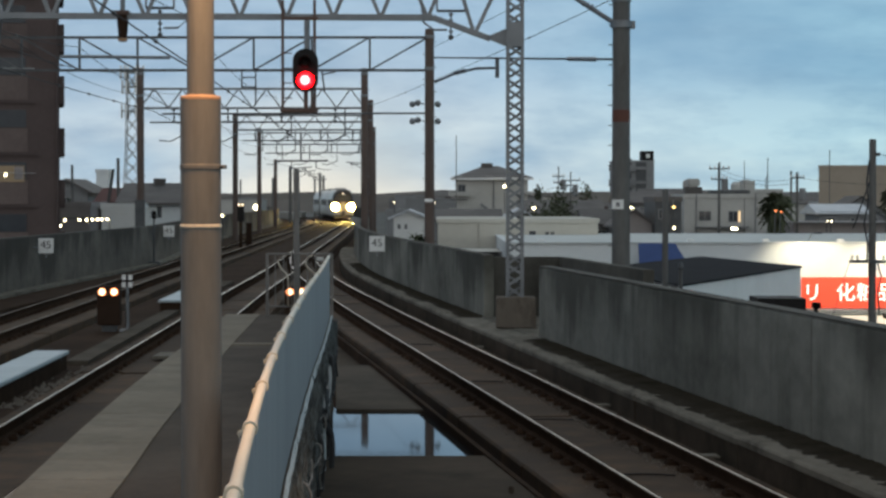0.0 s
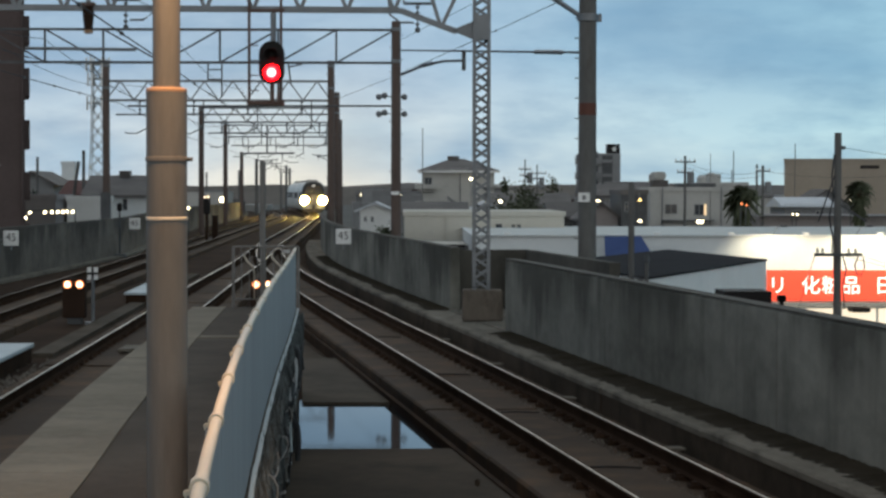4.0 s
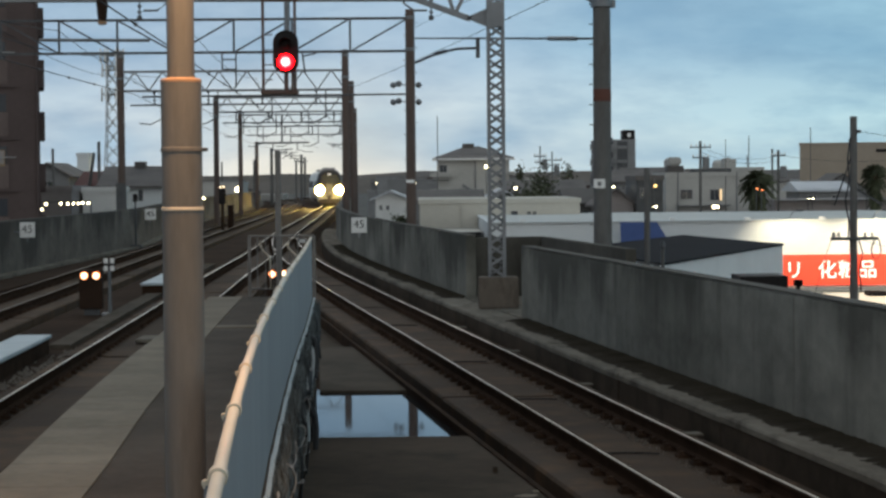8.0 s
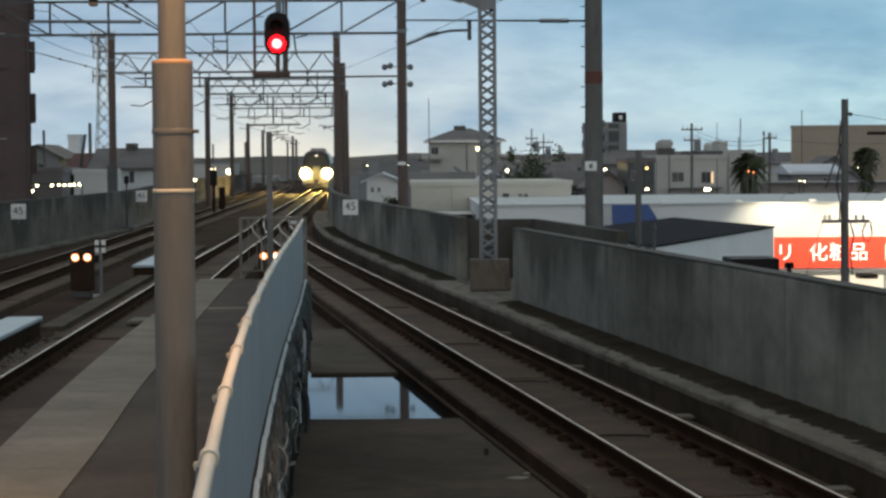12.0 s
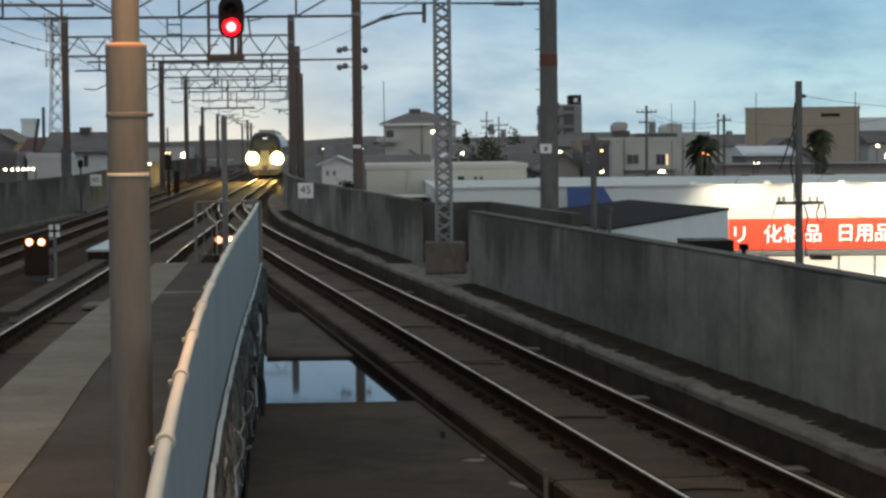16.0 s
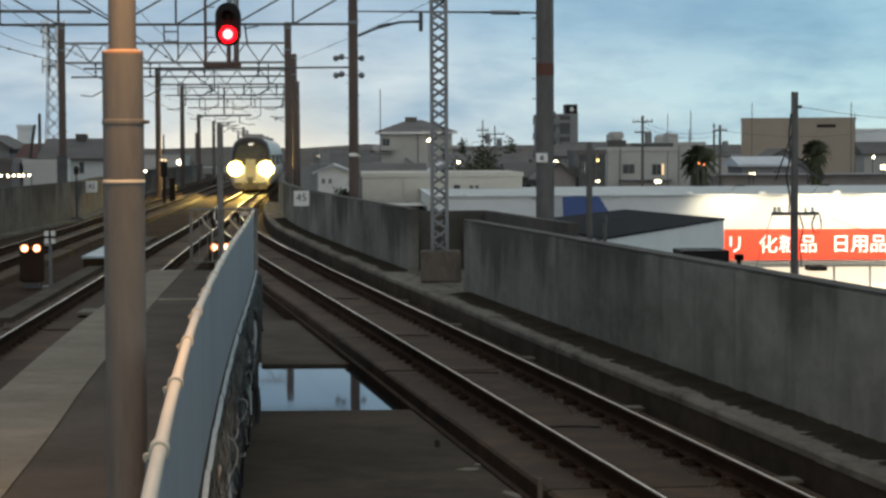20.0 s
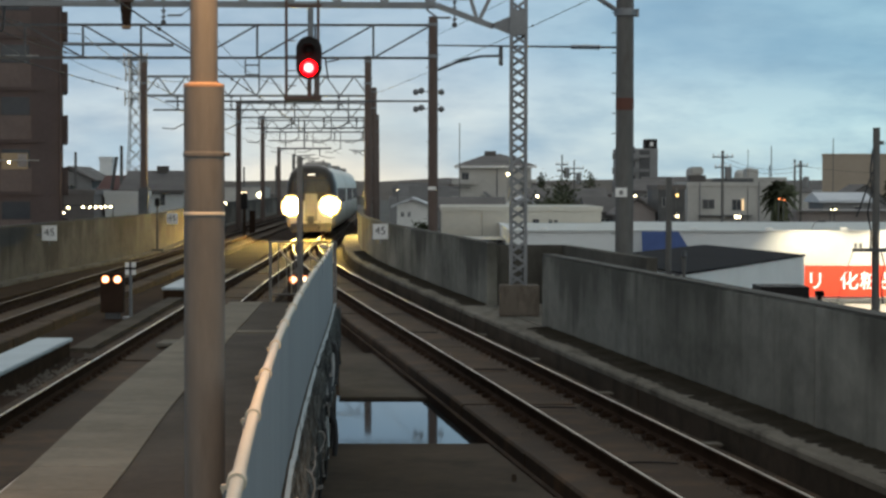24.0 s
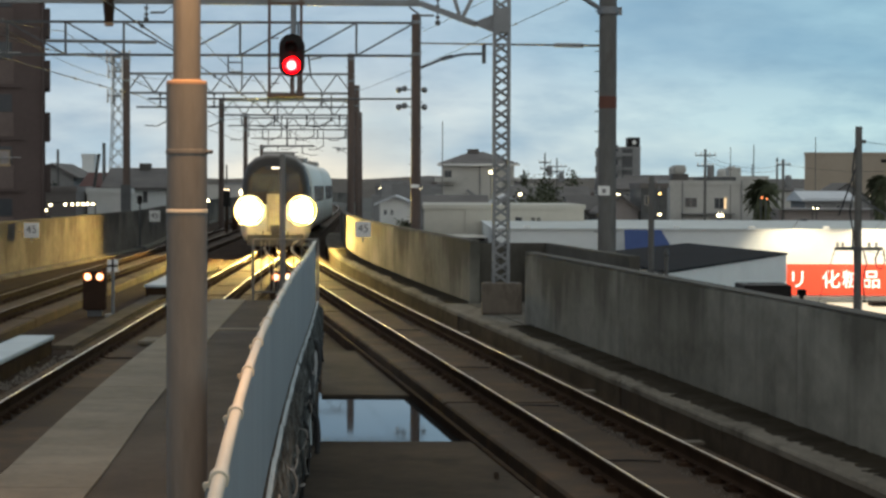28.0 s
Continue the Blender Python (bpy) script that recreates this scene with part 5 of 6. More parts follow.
part("arm", tube(B(), [(0, 0, -0.12), (-0.6, 0.6, -0.10), (-1.2, 1.4, -0.18), (-1.9, 2.3, -0.42)], 0.04, 8), DARKSTEEL, p)
insulator(p, (-0.95, 1.05, -0.14), (-1.3, 1.55, -0.2), DARKSTEEL, 0.07, 4)
wire((4.38, 40, 7.05), (-3.69, 110, 7.6), 0.1, 0.010, 3)
wire((-0.45, 76, 8.14), (2.45, 42, 7.08), 0.02, 0.007)
STATIONS = [8, 42.45, 76, 110, 146, 181]
for line, zc in ((TRACK_A, 5.47), (TRACK_C, 5.5)):
    for a, b in zip(STATIONS, STATIONS[1:]):
        wire((line(a), a, zc + 0.95), (line(b), b, zc + 0.95), 0.45, 0.008, 0, name="messenger_wire")
        rise = [0.38 if q == 76 and line is TRACK_C else 0.0 for q in (a, b)]
        wire((line(a), a, zc + rise[0]), (line(b), b, zc + rise[1]), 0.03, 0.014, 5 if a < 70 else 0, name="contact_wire")
for a, b in zip(STATIONS[1:], STATIONS[2:]):
    wire((-13.2 - max(0, a - 76) * 0.02, a, 8.2), (-13.2 - max(0, b - 76) * 0.02, b, 8.2), 0.5, 0.014, 2 if a < 80 else 0)
    wire((-11.8 - max(0, a - 76) * 0.02, a, 7.28), (-11.8 - max(0, b - 76) * 0.02, b, 7.28), 0.5, 0.014, 2 if a < 80 else 0)
# ---------------------------------------------------------------- the town
ZG = -7.0


def window(parent, x0, x1, z0, z1, glass=None, frame=None, y=0.0):
    w = part("window", box(B(), x0, x1, y - 0.03, y + 0.05, z0, z1), frame or GREY, parent)
    t = min(0.06, (x1 - x0) * 0.12)
    part("pane", box(B(), x0 + t, (x0 + x1) / 2 - t / 2, y - 0.045, y - 0.034, z0 + t, z1 - t), glass or GLASS, w)
    part("pane", box(B(), (x0 + x1) / 2 + t / 2, x1 - t, y - 0.045, y - 0.034, z0 + t, z1 - t), glass or GLASS, w)


def block(name, x0, x1, y, depth, top, wall, label, category="building", roof=None, parapet_h=0.35, group=""):
    """A flat-roofed building whose front stands at y; its parts are in its own space, from the front's left foot."""
    b = thing(name, (x0, y, ZG), label, category, group)
    W, H = x1 - x0, top - ZG
    part("wall", box(B(), 0, W, 0, depth, 0, H - 0.02), wall, b)
    bm = B()
    outer = ((-0.08, -0.08), (W + 0.08, -0.08), (W + 0.08, depth + 0.08), (-0.08, depth + 0.08))
    inner = ((0.2, 0.2), (W - 0.2, 0.2), (W - 0.2, depth - 0.2), (0.2, depth - 0.2))
    loops = [[bm.verts.new((x, y2, z)) for x, y2 in loop] for loop, z in ((outer, H - parapet_h), (outer, H), (inner, H), (inner, H - parapet_h))]
    for a, c in zip(loops, loops[1:] + loops[:1]):
        for k in range(4):
            bm.faces.new((a[k], a[(k + 1) % 4], c[(k + 1) % 4], c[k]))
    part("roof", bm, roof or wall, b)
    return b, W, H


def gable(name, x0, x1, y, depth, eaves, ridge, wall, roof, label, across=True, hip=0.0, category="house"):
    h = thing(name, (x0, y, ZG), label, category)
    W, e, r, o = x1 - x0, eaves - ZG, ridge - ZG, 0.4
    part("wall", box(B(), 0, W, 0, depth, 0, e), wall, h)
    if not across and not hip:
        bm = B()
        t = [bm.verts.new(p) for p in ((0, 0, e), (W, 0, e), (W / 2, 0, r - 0.1), (0, depth, e), (W, depth, e), (W / 2, depth, r - 0.1))]
        for f in ((0, 1, 2), (5, 4, 3), (0, 2, 5, 3), (2, 1, 4, 5), (1, 0, 3, 4)):
            bm.faces.new([t[i] for i in f])
        part("gable_wall", bm, wall, h)
    bm = B()
    if across:
        lo = [(-o, -o, e - 0.1), (W + o, -o, e - 0.1), (W + o, depth + o, e - 0.1), (-o, depth + o, e - 0.1)]
        rid = [(-o + hip + o * (hip > 0), depth / 2, r), (W + o - hip - o * (hip > 0), depth / 2, r)]
        v = [bm.verts.new(p) for p in lo + rid] + [bm.verts.new((p[0], p[1], p[2] - 0.18)) for p in lo]
        for f in ((0, 1, 5, 4), (1, 2, 5), (2, 3, 4, 5), (3, 0, 4), (6, 7, 1, 0), (7, 8, 2, 1), (8, 9, 3, 2), (9, 6, 0, 3), (9, 8, 7, 6)):
            bm.faces.new([v[i] for i in f])
    else:
        for s in (-1, 1):
            xa, xb = (W / 2, -o) if s < 0 else (W / 2, W + o)
            slope = (r - e) / (W / 2)
            q = [(xa, -o, r), (xb, -o, e - slope * o), (xb, depth + o, e - slope * o), (xa, depth + o, r)]
            v = [bm.verts.new(p) for p in q] + [bm.verts.new((p[0], p[1], p[2] - 0.15)) for p in q]
            for f in ((0, 1, 2, 3), (7, 6, 5, 4), (0, 4, 5, 1), (1, 5, 6, 2), (2, 6, 7, 3), (3, 7, 4, 0)):
                bm.faces.new([v[i] for i in f])
    part("roof", bm, roof, h)
    if name == "house" and not hip and W > 3.0:
        n = int(W / 1.7)
        for k in range(n):
            x = W * (k + 0.5) / n
            window(h, x - 0.42, x + 0.42, e - 1.55, e - 0.6, frame=PLASTER)
    return h, W, e


# brown apartment block beside the line
b, W, H = block("apartment_block", -35.6, -21.2, 115, 16, 17.5, BRICK, "tall brown tile-clad apartment block with side balconies", "apartment building")
b.matrix_world = pose(-35.2, 112.2, ZG, 0, 0, 10.8)
for k in range(9):
    z = 0.65 + 2.85 * k
    part("balcony", box(B(), W, W + 0.28, 0.4, 5.0, z, z + 1.55, 0.03), BRICK, b)
    part("window", box(B(), W - 3.4, W - 1.7, -0.06, 0.03, z + 0.2, z + 1.5), BALCONY, b, "balcony panel")
    part("window", box(B(), W - 3.3, W - 1.8, -0.03, 0.03, z + 1.55, z + 2.5), GLASS, b)
    part("ledge", box(B(), -0.1, W - 1.2, -0.12, 0.01, z + 0.02, z + 0.16), BRICK, b)
    if k % 2:
        part("laundry_pole", tube(B(), [(W - 3.6, -0.5, z + 1.9), (W - 1.3, -0.5, z + 1.9)], 0.03, 6), PALECABLE, b)
part("lit_window", box(B(), W - 3.32, W - 1.9, -0.075, -0.032, 10.62, 11.5), DIMROOM, b, "dim warm lit window")
part("bulb", box(B(), W - 2.98, W - 2.84, -0.12, -0.08, 10.93, 11.07, 0.02), STREET, b)
part("curtain", box(B(), W - 2.45, W - 1.95, -0.10, -0.08, 10.75, 11.45), DUSTY, b)
part("pipe", tube(B(), [(W - 0.15, -0.1, 0), (W - 0.15, -0.1, H - 0.5)], 0.06, 8), BRICK, b)

# telecom tower
t = thing("telecom_tower", (-38.6, 260, ZG), "tapering steel lattice telecom tower with antennas", "tower")
for sx in (-1, 1):
    for sy in (-1, 1):
        part("leg", tube(B(), [(sx * 1.5, sy * 1.5, 0), (sx * 0.75, sy * 0.75, 16), (sx * 0.6, sy * 0.6, 25.4)], 0.07, 6), PALECABLE, t)
for i in range(14):
    za, zb = 1.8 * i, 1.8 * (i + 1)
    ra, rb = (1.5 - 0.75 * min(z, 16) / 16 - 0.15 * max(0, z - 16) / 9.4 for z in (za, zb))
    for sy in (-1, 1):
        part("brace", beam(B(), (-ra, sy * ra, za), (rb, sy * rb, zb), 0.08), PALECABLE, t)
        part("brace", beam(B(), (ra, sy * ra, za), (-rb, sy * rb, zb), 0.08), PALECABLE, t)
for z, r in ((20.5, 1.3), (23.5, 1.2), (25.3, 1.4)):
    part("platform_ring", turned(B(), [(r, z), (r, z + 0.15)], 12), PALECABLE, t)
    for k in range(6):
        a = k * 1.047
        part("antenna", box(B(), r * math.cos(a) - 0.12, r * math.cos(a) + 0.12, r * math.sin(a) - 0.1, r * math.sin(a) + 0.1, z - 0.8, z + 0.9), WHITE, t)

# houses and a lit lane left of the line
gable("house", -31.4, -28.0, 165, 9, 3.4, 4.3, GREY, ROOF, "dark two-storey house with a gable roof", False)
block("tower_block", -34.0, -32.8, 205, 2, 5.6, SHOPWALL, "small grey rooftop block in the distance", "building")
block("tower_block", -35.6, -33.9, 207, 2, 4.2, PLASTER, "small pale rooftop block in the distance", "building")
gable("house", -24.5, -22.8, 149, 8, 2.6, 3.5, BRICK, REDROOF, "dark house with a reddish roof")
block("white_house", -21.4, -19.2, 131, 7, 2.4, WHITE, "plain white flat-roofed house", "house")
h, W, e = gable("pale_house", -20.9, -16.6, 136, 8, 2.55, 3.75, SHOPWALL, ROOF, "pale house with a dark roof behind the parapet")
window(h, 2.3, 2.6, e - 1.1, e - 0.35)
part("roof_hut", box(B(), 1.6, 2.3, 3.4, 4.4, e + 1.0, e + 1.5), ROOF, h)
part("downpipe", tube(B(), [(1.25, -0.05, 0), (1.25, -0.05, e)], 0.05, 6), DARKSTEEL, h)
block("pink_house", -23.8, -21.6, 128, 6, 2.5, DUSTY, "dusty pinkish-grey house wall behind the lane lights", "house")
gable("house", -30.5, -24.5, 128, 7, 0.9, 1.9, PLASTER, ROOF, "pale low house with a dark roof")
lane = thing("lane_lights", (-21.7, 118, 1.49), "row of small warm lights along a lane", "lights")
for x, z in ((0.10, -0.30), (0.36, 0.0), (1.19, 0.02), (1.58, 0.02), (1.9, 0.03), (2.2, 0.03), (2.44, 0.05), (2.74, 0.05)):
    bm = B()
    bmesh.ops.create_icosphere(bm, subdivisions=2, radius=0.075)
    for v in bm.verts:
        v.co += Vector((x, 0, z))
    part("bulb", bm, STREET, lane)
part("cable", tube(B(), [(0.0, 0, 0.1), (2.9, 0, 0.14)], 0.02, 5), CABLE, lane)
for x in (0.0, 2.85):
    part("stay", tube(B(), [(x, 0.2, -8.49), (x, 0.2, 0.14)], 0.05, 6), GALV, lane)


def utility_pole(x, y, top, r=0.14, arms=(), lean=0.0, label="grey concrete utility pole with cross-arms", transformer=None):
    u = thing("utility_pole", (x, y, ZG), label, "utility pole", group="utility poles")
    h = top - ZG
    part("shaft", tube(B(), [(0, 0, 0), (lean, 0, h)], r * 1.15, 12, r * 0.85), MAST, u)
    for z, w in arms:
        part("crossarm", beam(B(), (-w / 2 + lean * z / h, -0.12, z), (w / 2 + lean * z / h, -0.12, z), 0.08), DARKSTEEL, u)
        for k in (-0.45, -0.2, 0.2, 0.45) if y > 100 else ():
            part("insulator", turned(B(), [(0.03, z + 0.04), (0.06, z + 0.1), (0.03, z + 0.22)], 8, (w * k, -0.12)), WHITE, u)
    if transformer:
        part("transformer", turned(B(), [(0.2, transformer), (0.24, transformer + 0.05), (0.24, transformer + 0.75), (0.18, transformer + 0.85)], 12, (0.36, -0.1)), GREY, u)
    return u


u = utility_pole(10.27, 50, 4.12, 0.10, ((8.2, 1.15),), label="grey concrete utility pole with a loop of cable", transformer=None)
part("cable_loop", tube(B(), [(0.50, -0.1, 8.2), (0.40, -0.1, 7.95), (0.44, -0.1, 7.75), (0.55, -0.1, 7.70), (0.64, -0.1, 7.9), (0.60, -0.1, 8.15)], 0.02, 6), CABLE, u)
part("guy_wire", tube(B(), [(0, 0, 10.3), (-0.5, -0.2, 9.0)], 0.02, 5), CABLE, u)
part("stay_arm", beam(B(), (0.05, 0, 9.4), (0.7, 0, 9.0), 0.05), DARKSTEEL, u)
part("clamp", box(B(), 0.06, 0.16, -0.1, 0.1, 10.72, 10.8), DARKSTEEL, u)
part("cable_run", tube(B(), [(-0.1, -0.08, 10.6), (-0.16, -0.1, 10.1), (-0.12, -0.1, 9.6), (-0.22, -0.1, 9.1), (-0.13, -0.1, 8.6), (-0.15, -0.1, 8.2)], 0.022, 6), CABLE, u)
part("cable_run", tube(B(), [(0.1, -0.1, 8.2), (0.2, -0.1, 7.85), (0.12, -0.1, 7.5), (0.16, -0.1, 6.9)], 0.02, 6), CABLE, u)
for x in (-0.5, -0.38, 0.25, 0.42):
    part("insulator", turned(B(), [(0.02, 8.24), (0.045, 8.28), (0.03, 8.36)], 8, (x, -0.12)), PALECABLE, u)
part("guy_wire", tube(B(), [(-0.55, -0.1, 8.2), (-0.75, -0.1, 7.6), (-0.95, -0.1, 6.9)], 0.009, 5), CABLE, u)
vp = thing("vent_pipe", (5.95, 52.3, ZG), "thin grey vent pipe with a small cap behind the parapet", "pipe")
part("pipe", tube(B(), [(0, 0, 0), (0, 0, 7.95)], 0.05, 8), MAST, vp)
part("cap", turned(B(), [(0.06, 7.92), (0.08, 7.96), (0.05, 8.1)], 10), DARKSTEEL, vp)
p = utility_pole(5.53, 52, 2.94, 0.085, (), label="short grey post with a small lamp bracket")
part("bracket", beam(B(), (0, -0.1, 7.6), (0.3, -0.1, 7.5), 0.06), DARKSTEEL, p)
utility_pole(18.48, 140, 5.12, 0.1, ((11.7, 1.4), (11.0, 1.1)), transformer=10.2)
utility_pole(25.4, 150, 4.6, 0.11, ((11.2, 1.0),), transformer=9.6)
utility_pole(26.3, 158, 4.8, 0.09)
utility_pole(-26.95, 152, 5.16, 0.11)
utility_pole(-23.3, 150, 5.6, 0.13)
utility_pole(-23.9, 140, 4.67, 0.12, lean=1.84, label="leaning dark pole against the sky")
utility_pole(9.4, 170, 5.3, 0.06, ((11.5, 1.0), (11.0, 0.8)), transformer=10.4)
utility_pole(10.5, 172, 4.9, 0.06, ((11.2, 1.6), (10.8, 1.2)), transformer=9.9)
utility_pole(1.1, 175, 8.0, 0.04, label="thin aerial mast above the roofs")
utility_pole(29.5, 190, 6.4, 0.05, label="thin aerial mast above the roofs")
utility_pole(27.8, 180, 4.6, 0.05, label="thin aerial mast above the roofs")
utility_pole(24.5, 170, 5.8, 0.03, label="thin aerial mast above the roofs")
utility_pole(46.2, 250, 8.5, 0.06, label="thin aerial mast above the roofs")
utility_pole(58.2, 250, 8.5, 0.06, label="thin aerial mast above the roofs")
utility_pole(58.9, 251, 7.4, 0.05, label="thin aerial mast above the roofs")
for a, b in (((18.5, 140, 4.7), (25.4, 150, 4.2)), ((18.5, 140, 4.4), (25.4, 150, 3.9)), ((25.4, 150, 4.2), (42, 170, 4.4)), ((10.3, 50, 3.78), (22, 60, 4.2)), ((10.3, 50, 1.2), (24, 56, -0.4)), ((10.8, 50, 1.2), (24, 54, -1.4))):
    wire(a, b, 0.5, 0.013 if a[1] > 100 else 0.006, label="thin dark service cable", name="service_cable")

# white house, hip-roofed house, long cream building
h, W, e = gable("house", -3.55, -1.35, 150, 7, 1.5, 1.95, WHITE, PALEROOF, "small white house with two square windows and a pale roof", False)
window(h, 0.28, 0.52, 7.5, 7.9, frame=WHITE)
window(h, 0.76, 1.0, 7.5, 7.9, frame=WHITE)
h, W, e = gable("house", 1.2, 7.7, 190, 10, 4.75, 5.75, PLASTER, ROOF, "three-storey pale house with a hipped dark roof", True, 2.6)
part("roof_vent", box(B(), 2.35, 3.4, 4.2, 5.6, 12.2, 13.0), ROOF, h)
for k in range(2):
    window(h, 0.15, 0.85, 10.2 - 2.4 * k, 11.0 - 2.4 * k, frame=GREY)
    part("balcony", box(B(), -0.7, 1.3, -0.7, 0.0, 9.92 - 1.5 * k, 10.34 - 1.5 * k), PLASTER, h)
    part("balcony", box(B(), W - 0.3, W + 0.5, -0.6, 0.4, 10.08 - 1.5 * k, 10.36 - 1.5 * k), PLASTER, h)
part("stair", beam(B(), (2.2, -0.4, 9.2), (4.4, -0.4, 7.6), 0.25), GREY, h)
part("eaves_board", box(B(), -0.5, W + 0.5, -0.5, -0.42, 11.42, 11.6), WHITE, h, "white eaves board")
part("balcony_rail", beam(B(), (-0.5, -0.7, 9.6), (1.0, -0.7, 9.6), 0.08), DARKSTEEL, h)
part("drainpipe", tube(B(), [(3.4, -0.08, 0), (3.4, -0.08, 11.4)], 0.06, 6), GREY, h)
gable("house", -0.5, 4.2, 160, 7, 1.2, 1.9, GREY, ROOF, "low grey house with a dark roof")
gable("house", 4.0, 7.6, 158, 7, 1.0, 2.0, GREY, PALEROOF, "low house with a pale gable roof", False)
gable("house", 6.8, 13, 172, 8, 1.6, 2.6, GREY, ROOF, "dark house roof among trees")
b, W, H = block("cream_building", -0.3, 8.9, 120, 14, 1.56, CREAM, "long low cream building with a flat roof", "building", parapet_h=0.25)
for x in (6.15, 6.47):
    window(b, x, x + 0.24, H - 1.05, H - 0.72, frame=CREAM)
window(b, 5.25, 5.62, H - 1.1, H - 0.72, frame=DARKSTEEL)
part("air_unit", box(B(), 5.3, 5.7, -0.45, -0.04, H - 1.3, H - 1.0, 0.03), WHITE, b, "white air-conditioning unit")
part("canopy", box(B(), 4.0, 5.6, -0.5, 0.0, H - 1.22, H - 1.14), GREY, b)
part("downpipe", tube(B(), [(2.4, -0.08, 0), (2.4, -0.08, H - 0.3)], 0.05, 6), CREAM, b)
b, W, H = block("low_building", 0.0, 3.2, 108, 9, -0.06, CREAM, "low pale building with a dark canopy edge", "building", roof=GREY)
part("canopy", box(B(), 0.75, 2.85, -0.9, 0.0, H - 0.10, H + 0.03), BLACK, b)

# the shop with its lit sign
b, W, H = block("shop", 3.05, 33.0, 100, 24, 0.64, SHOPWALL, "large pale shop with a floodlit wall and a red sign band", "shop", roof=SHOPWALL, parapet_h=0.04)
part("roof_deck", box(B(), 0.25, W - 0.25, 0.25, 23.75, H - 0.019, H - 0.008), SHOPROOF, b, "weathered grey roof sheet")
sign = part("sign_band", box(B(), 14.1, 29.75, -0.16, -0.01, 4.48, 5.95), SIGNRED, b, "internally lit red sign band")
for ch, x in (("\u30ea", 15.25), ("\u5316", 16.85), ("\u7ca7", 17.82), ("\u54c1", 18.78), ("\u65e5", 20.37), ("\u7528", 21.3), ("\u54c1", 22.2)):
    text_part("letter", ch, 0.93, SIGNTEXT, sign, pose(x - 0.65, -0.17, 5.17, 90, 0, 0))
part("canopy", box(B(), 13.75, 29.9, -0.5, 0.0, 4.22, 4.42), GREY, b)
for k in range(9):
    part("shop_window", box(B(), 14.25 + 1.75 * k, 15.85 + 1.75 * k, -0.05, 0.0, 1.6, 4.1), SHOPGLOW, b, "brightly lit shop window")
part("door_awning", box(B(), 17.99, 18.85, -1.2, -0.01, 3.98, 4.19, 0.02), BLACK, b, "small dark awning over a door")
part("wall_cap", box(B(), -0.1, W + 0.1, -0.10, 0.0, H - 0.10, H - 0.06), SHOPROOF, b)
for k in range(8):
    part("roof_fitting", box(B(), 1.5 + 3.6 * k, 1.8 + 3.6 * k, 0.4, 0.7, H - 0.02, H + 0.12), WHITE, b)
for fx in (17.5, 21.5, 25.2, 29.2):
    f = thing("floodlight_arm", (fx, 100.0, 0.66), "slim floodlight arm on the shop wall", "floodlight", group="shop floodlights")
    part("arm", tube(B(), [(0, 0.3, 0.0), (0, -0.8, 0.36), (0, -2.4, 0.46)], 0.02, 6), GALV, f)
    part("head", box(B(), -0.16, 0.16, -2.6, -2.3, 0.40, 0.48), DARKSTEEL, f)
tarp = thing("blue_awning", (9.25, 98.6, -0.36), "slanting blue sheet awning beside the shop", "awning")
bm = B()
q = [(0, 0, 0), (2.3, 0, 0), (1.75, 0.4, 0.95), (0.0, 0.4, 0.95)]
v = [bm.verts.new(p) for p in q] + [bm.verts.new((p[0], p[1] + 0.08, p[2])) for p in q]
for f in ((0, 1, 2, 3), (7, 6, 5, 4), (0, 4, 5, 1), (1, 5, 6, 2), (2, 6, 7, 3), (3, 7, 4, 0)):
    bm.faces.new([v[i] for i in f])
part("sheet", bm, BLUE, tarp)
for x in (0.1, 1.8):
    part("prop", tube(B(), [(x, 0.3, -6.68), (x, 0.3, 0.3)], 0.05, 6), GALV, tarp)

# black-roofed shed outside the parapet
s = thing("shed", (0, 0, 0), "white-walled shed with a low black sheet roof", "shed")
bm = B()
q = [(4.9, 71.4, 0.2), (6.48, 56.6, 0.28), (12.35, 72.2, 0.27), (10.75, 87.0, 0.2)]
foot = [(x, y, ZG) for x, y, z in q]
v, f0 = [bm.verts.new(p) for p in q], [bm.verts.new(p) for p in foot]
for k in range(4):
    bm.faces.new((f0[k], f0[(k + 1) % 4], v[(k + 1) % 4], v[k]))
bm.faces.new(v), bm.faces.new(f0[::-1])
for w in v:
    w.co.z += 0.04
part("wall", bm, WHITE, s)
bm = B()
c = Vector((8.62, 71.8, 0.2))
up = [bm.verts.new(c + (Vector(p) - c) * 1.015 + Vector((0, 0, 0.10))) for p in q]
dn = [bm.verts.new(c + (Vector(p) - c) * 1.015 + Vector((0, 0, 0.045))) for p in q]
for k in range(4):
    bm.faces.new((dn[k], dn[(k + 1) % 4], up[(k + 1) % 4], up[k]))
bm.faces.new(up), bm.faces.new(dn[::-1])
part("roof", bm, BLACKROOF, s)
a = thing("awning_frame", (8.6, 53.0, 0.05), "dark flat awning on posts beside the shed", "awning")
part("board", box(B(), -0.6, 0.62, 0, 1.6, -0.18, 0.12, 0.01), BLACK, a)
for x in (0.30, 0.58):
    part("post", box(B(), x - 0.03, x + 0.03, 0, 0.06, -7.05, -0.24), BLACK, a)
part("hook", box(B(), 0.83, 0.93, 0, 0.1, -7.05, 0.0), BLACK, a)
part("vent", box(B(), 0.78, 1.0, 0, 0.2, -0.14, 0.02, 0.02), BLACK, a)

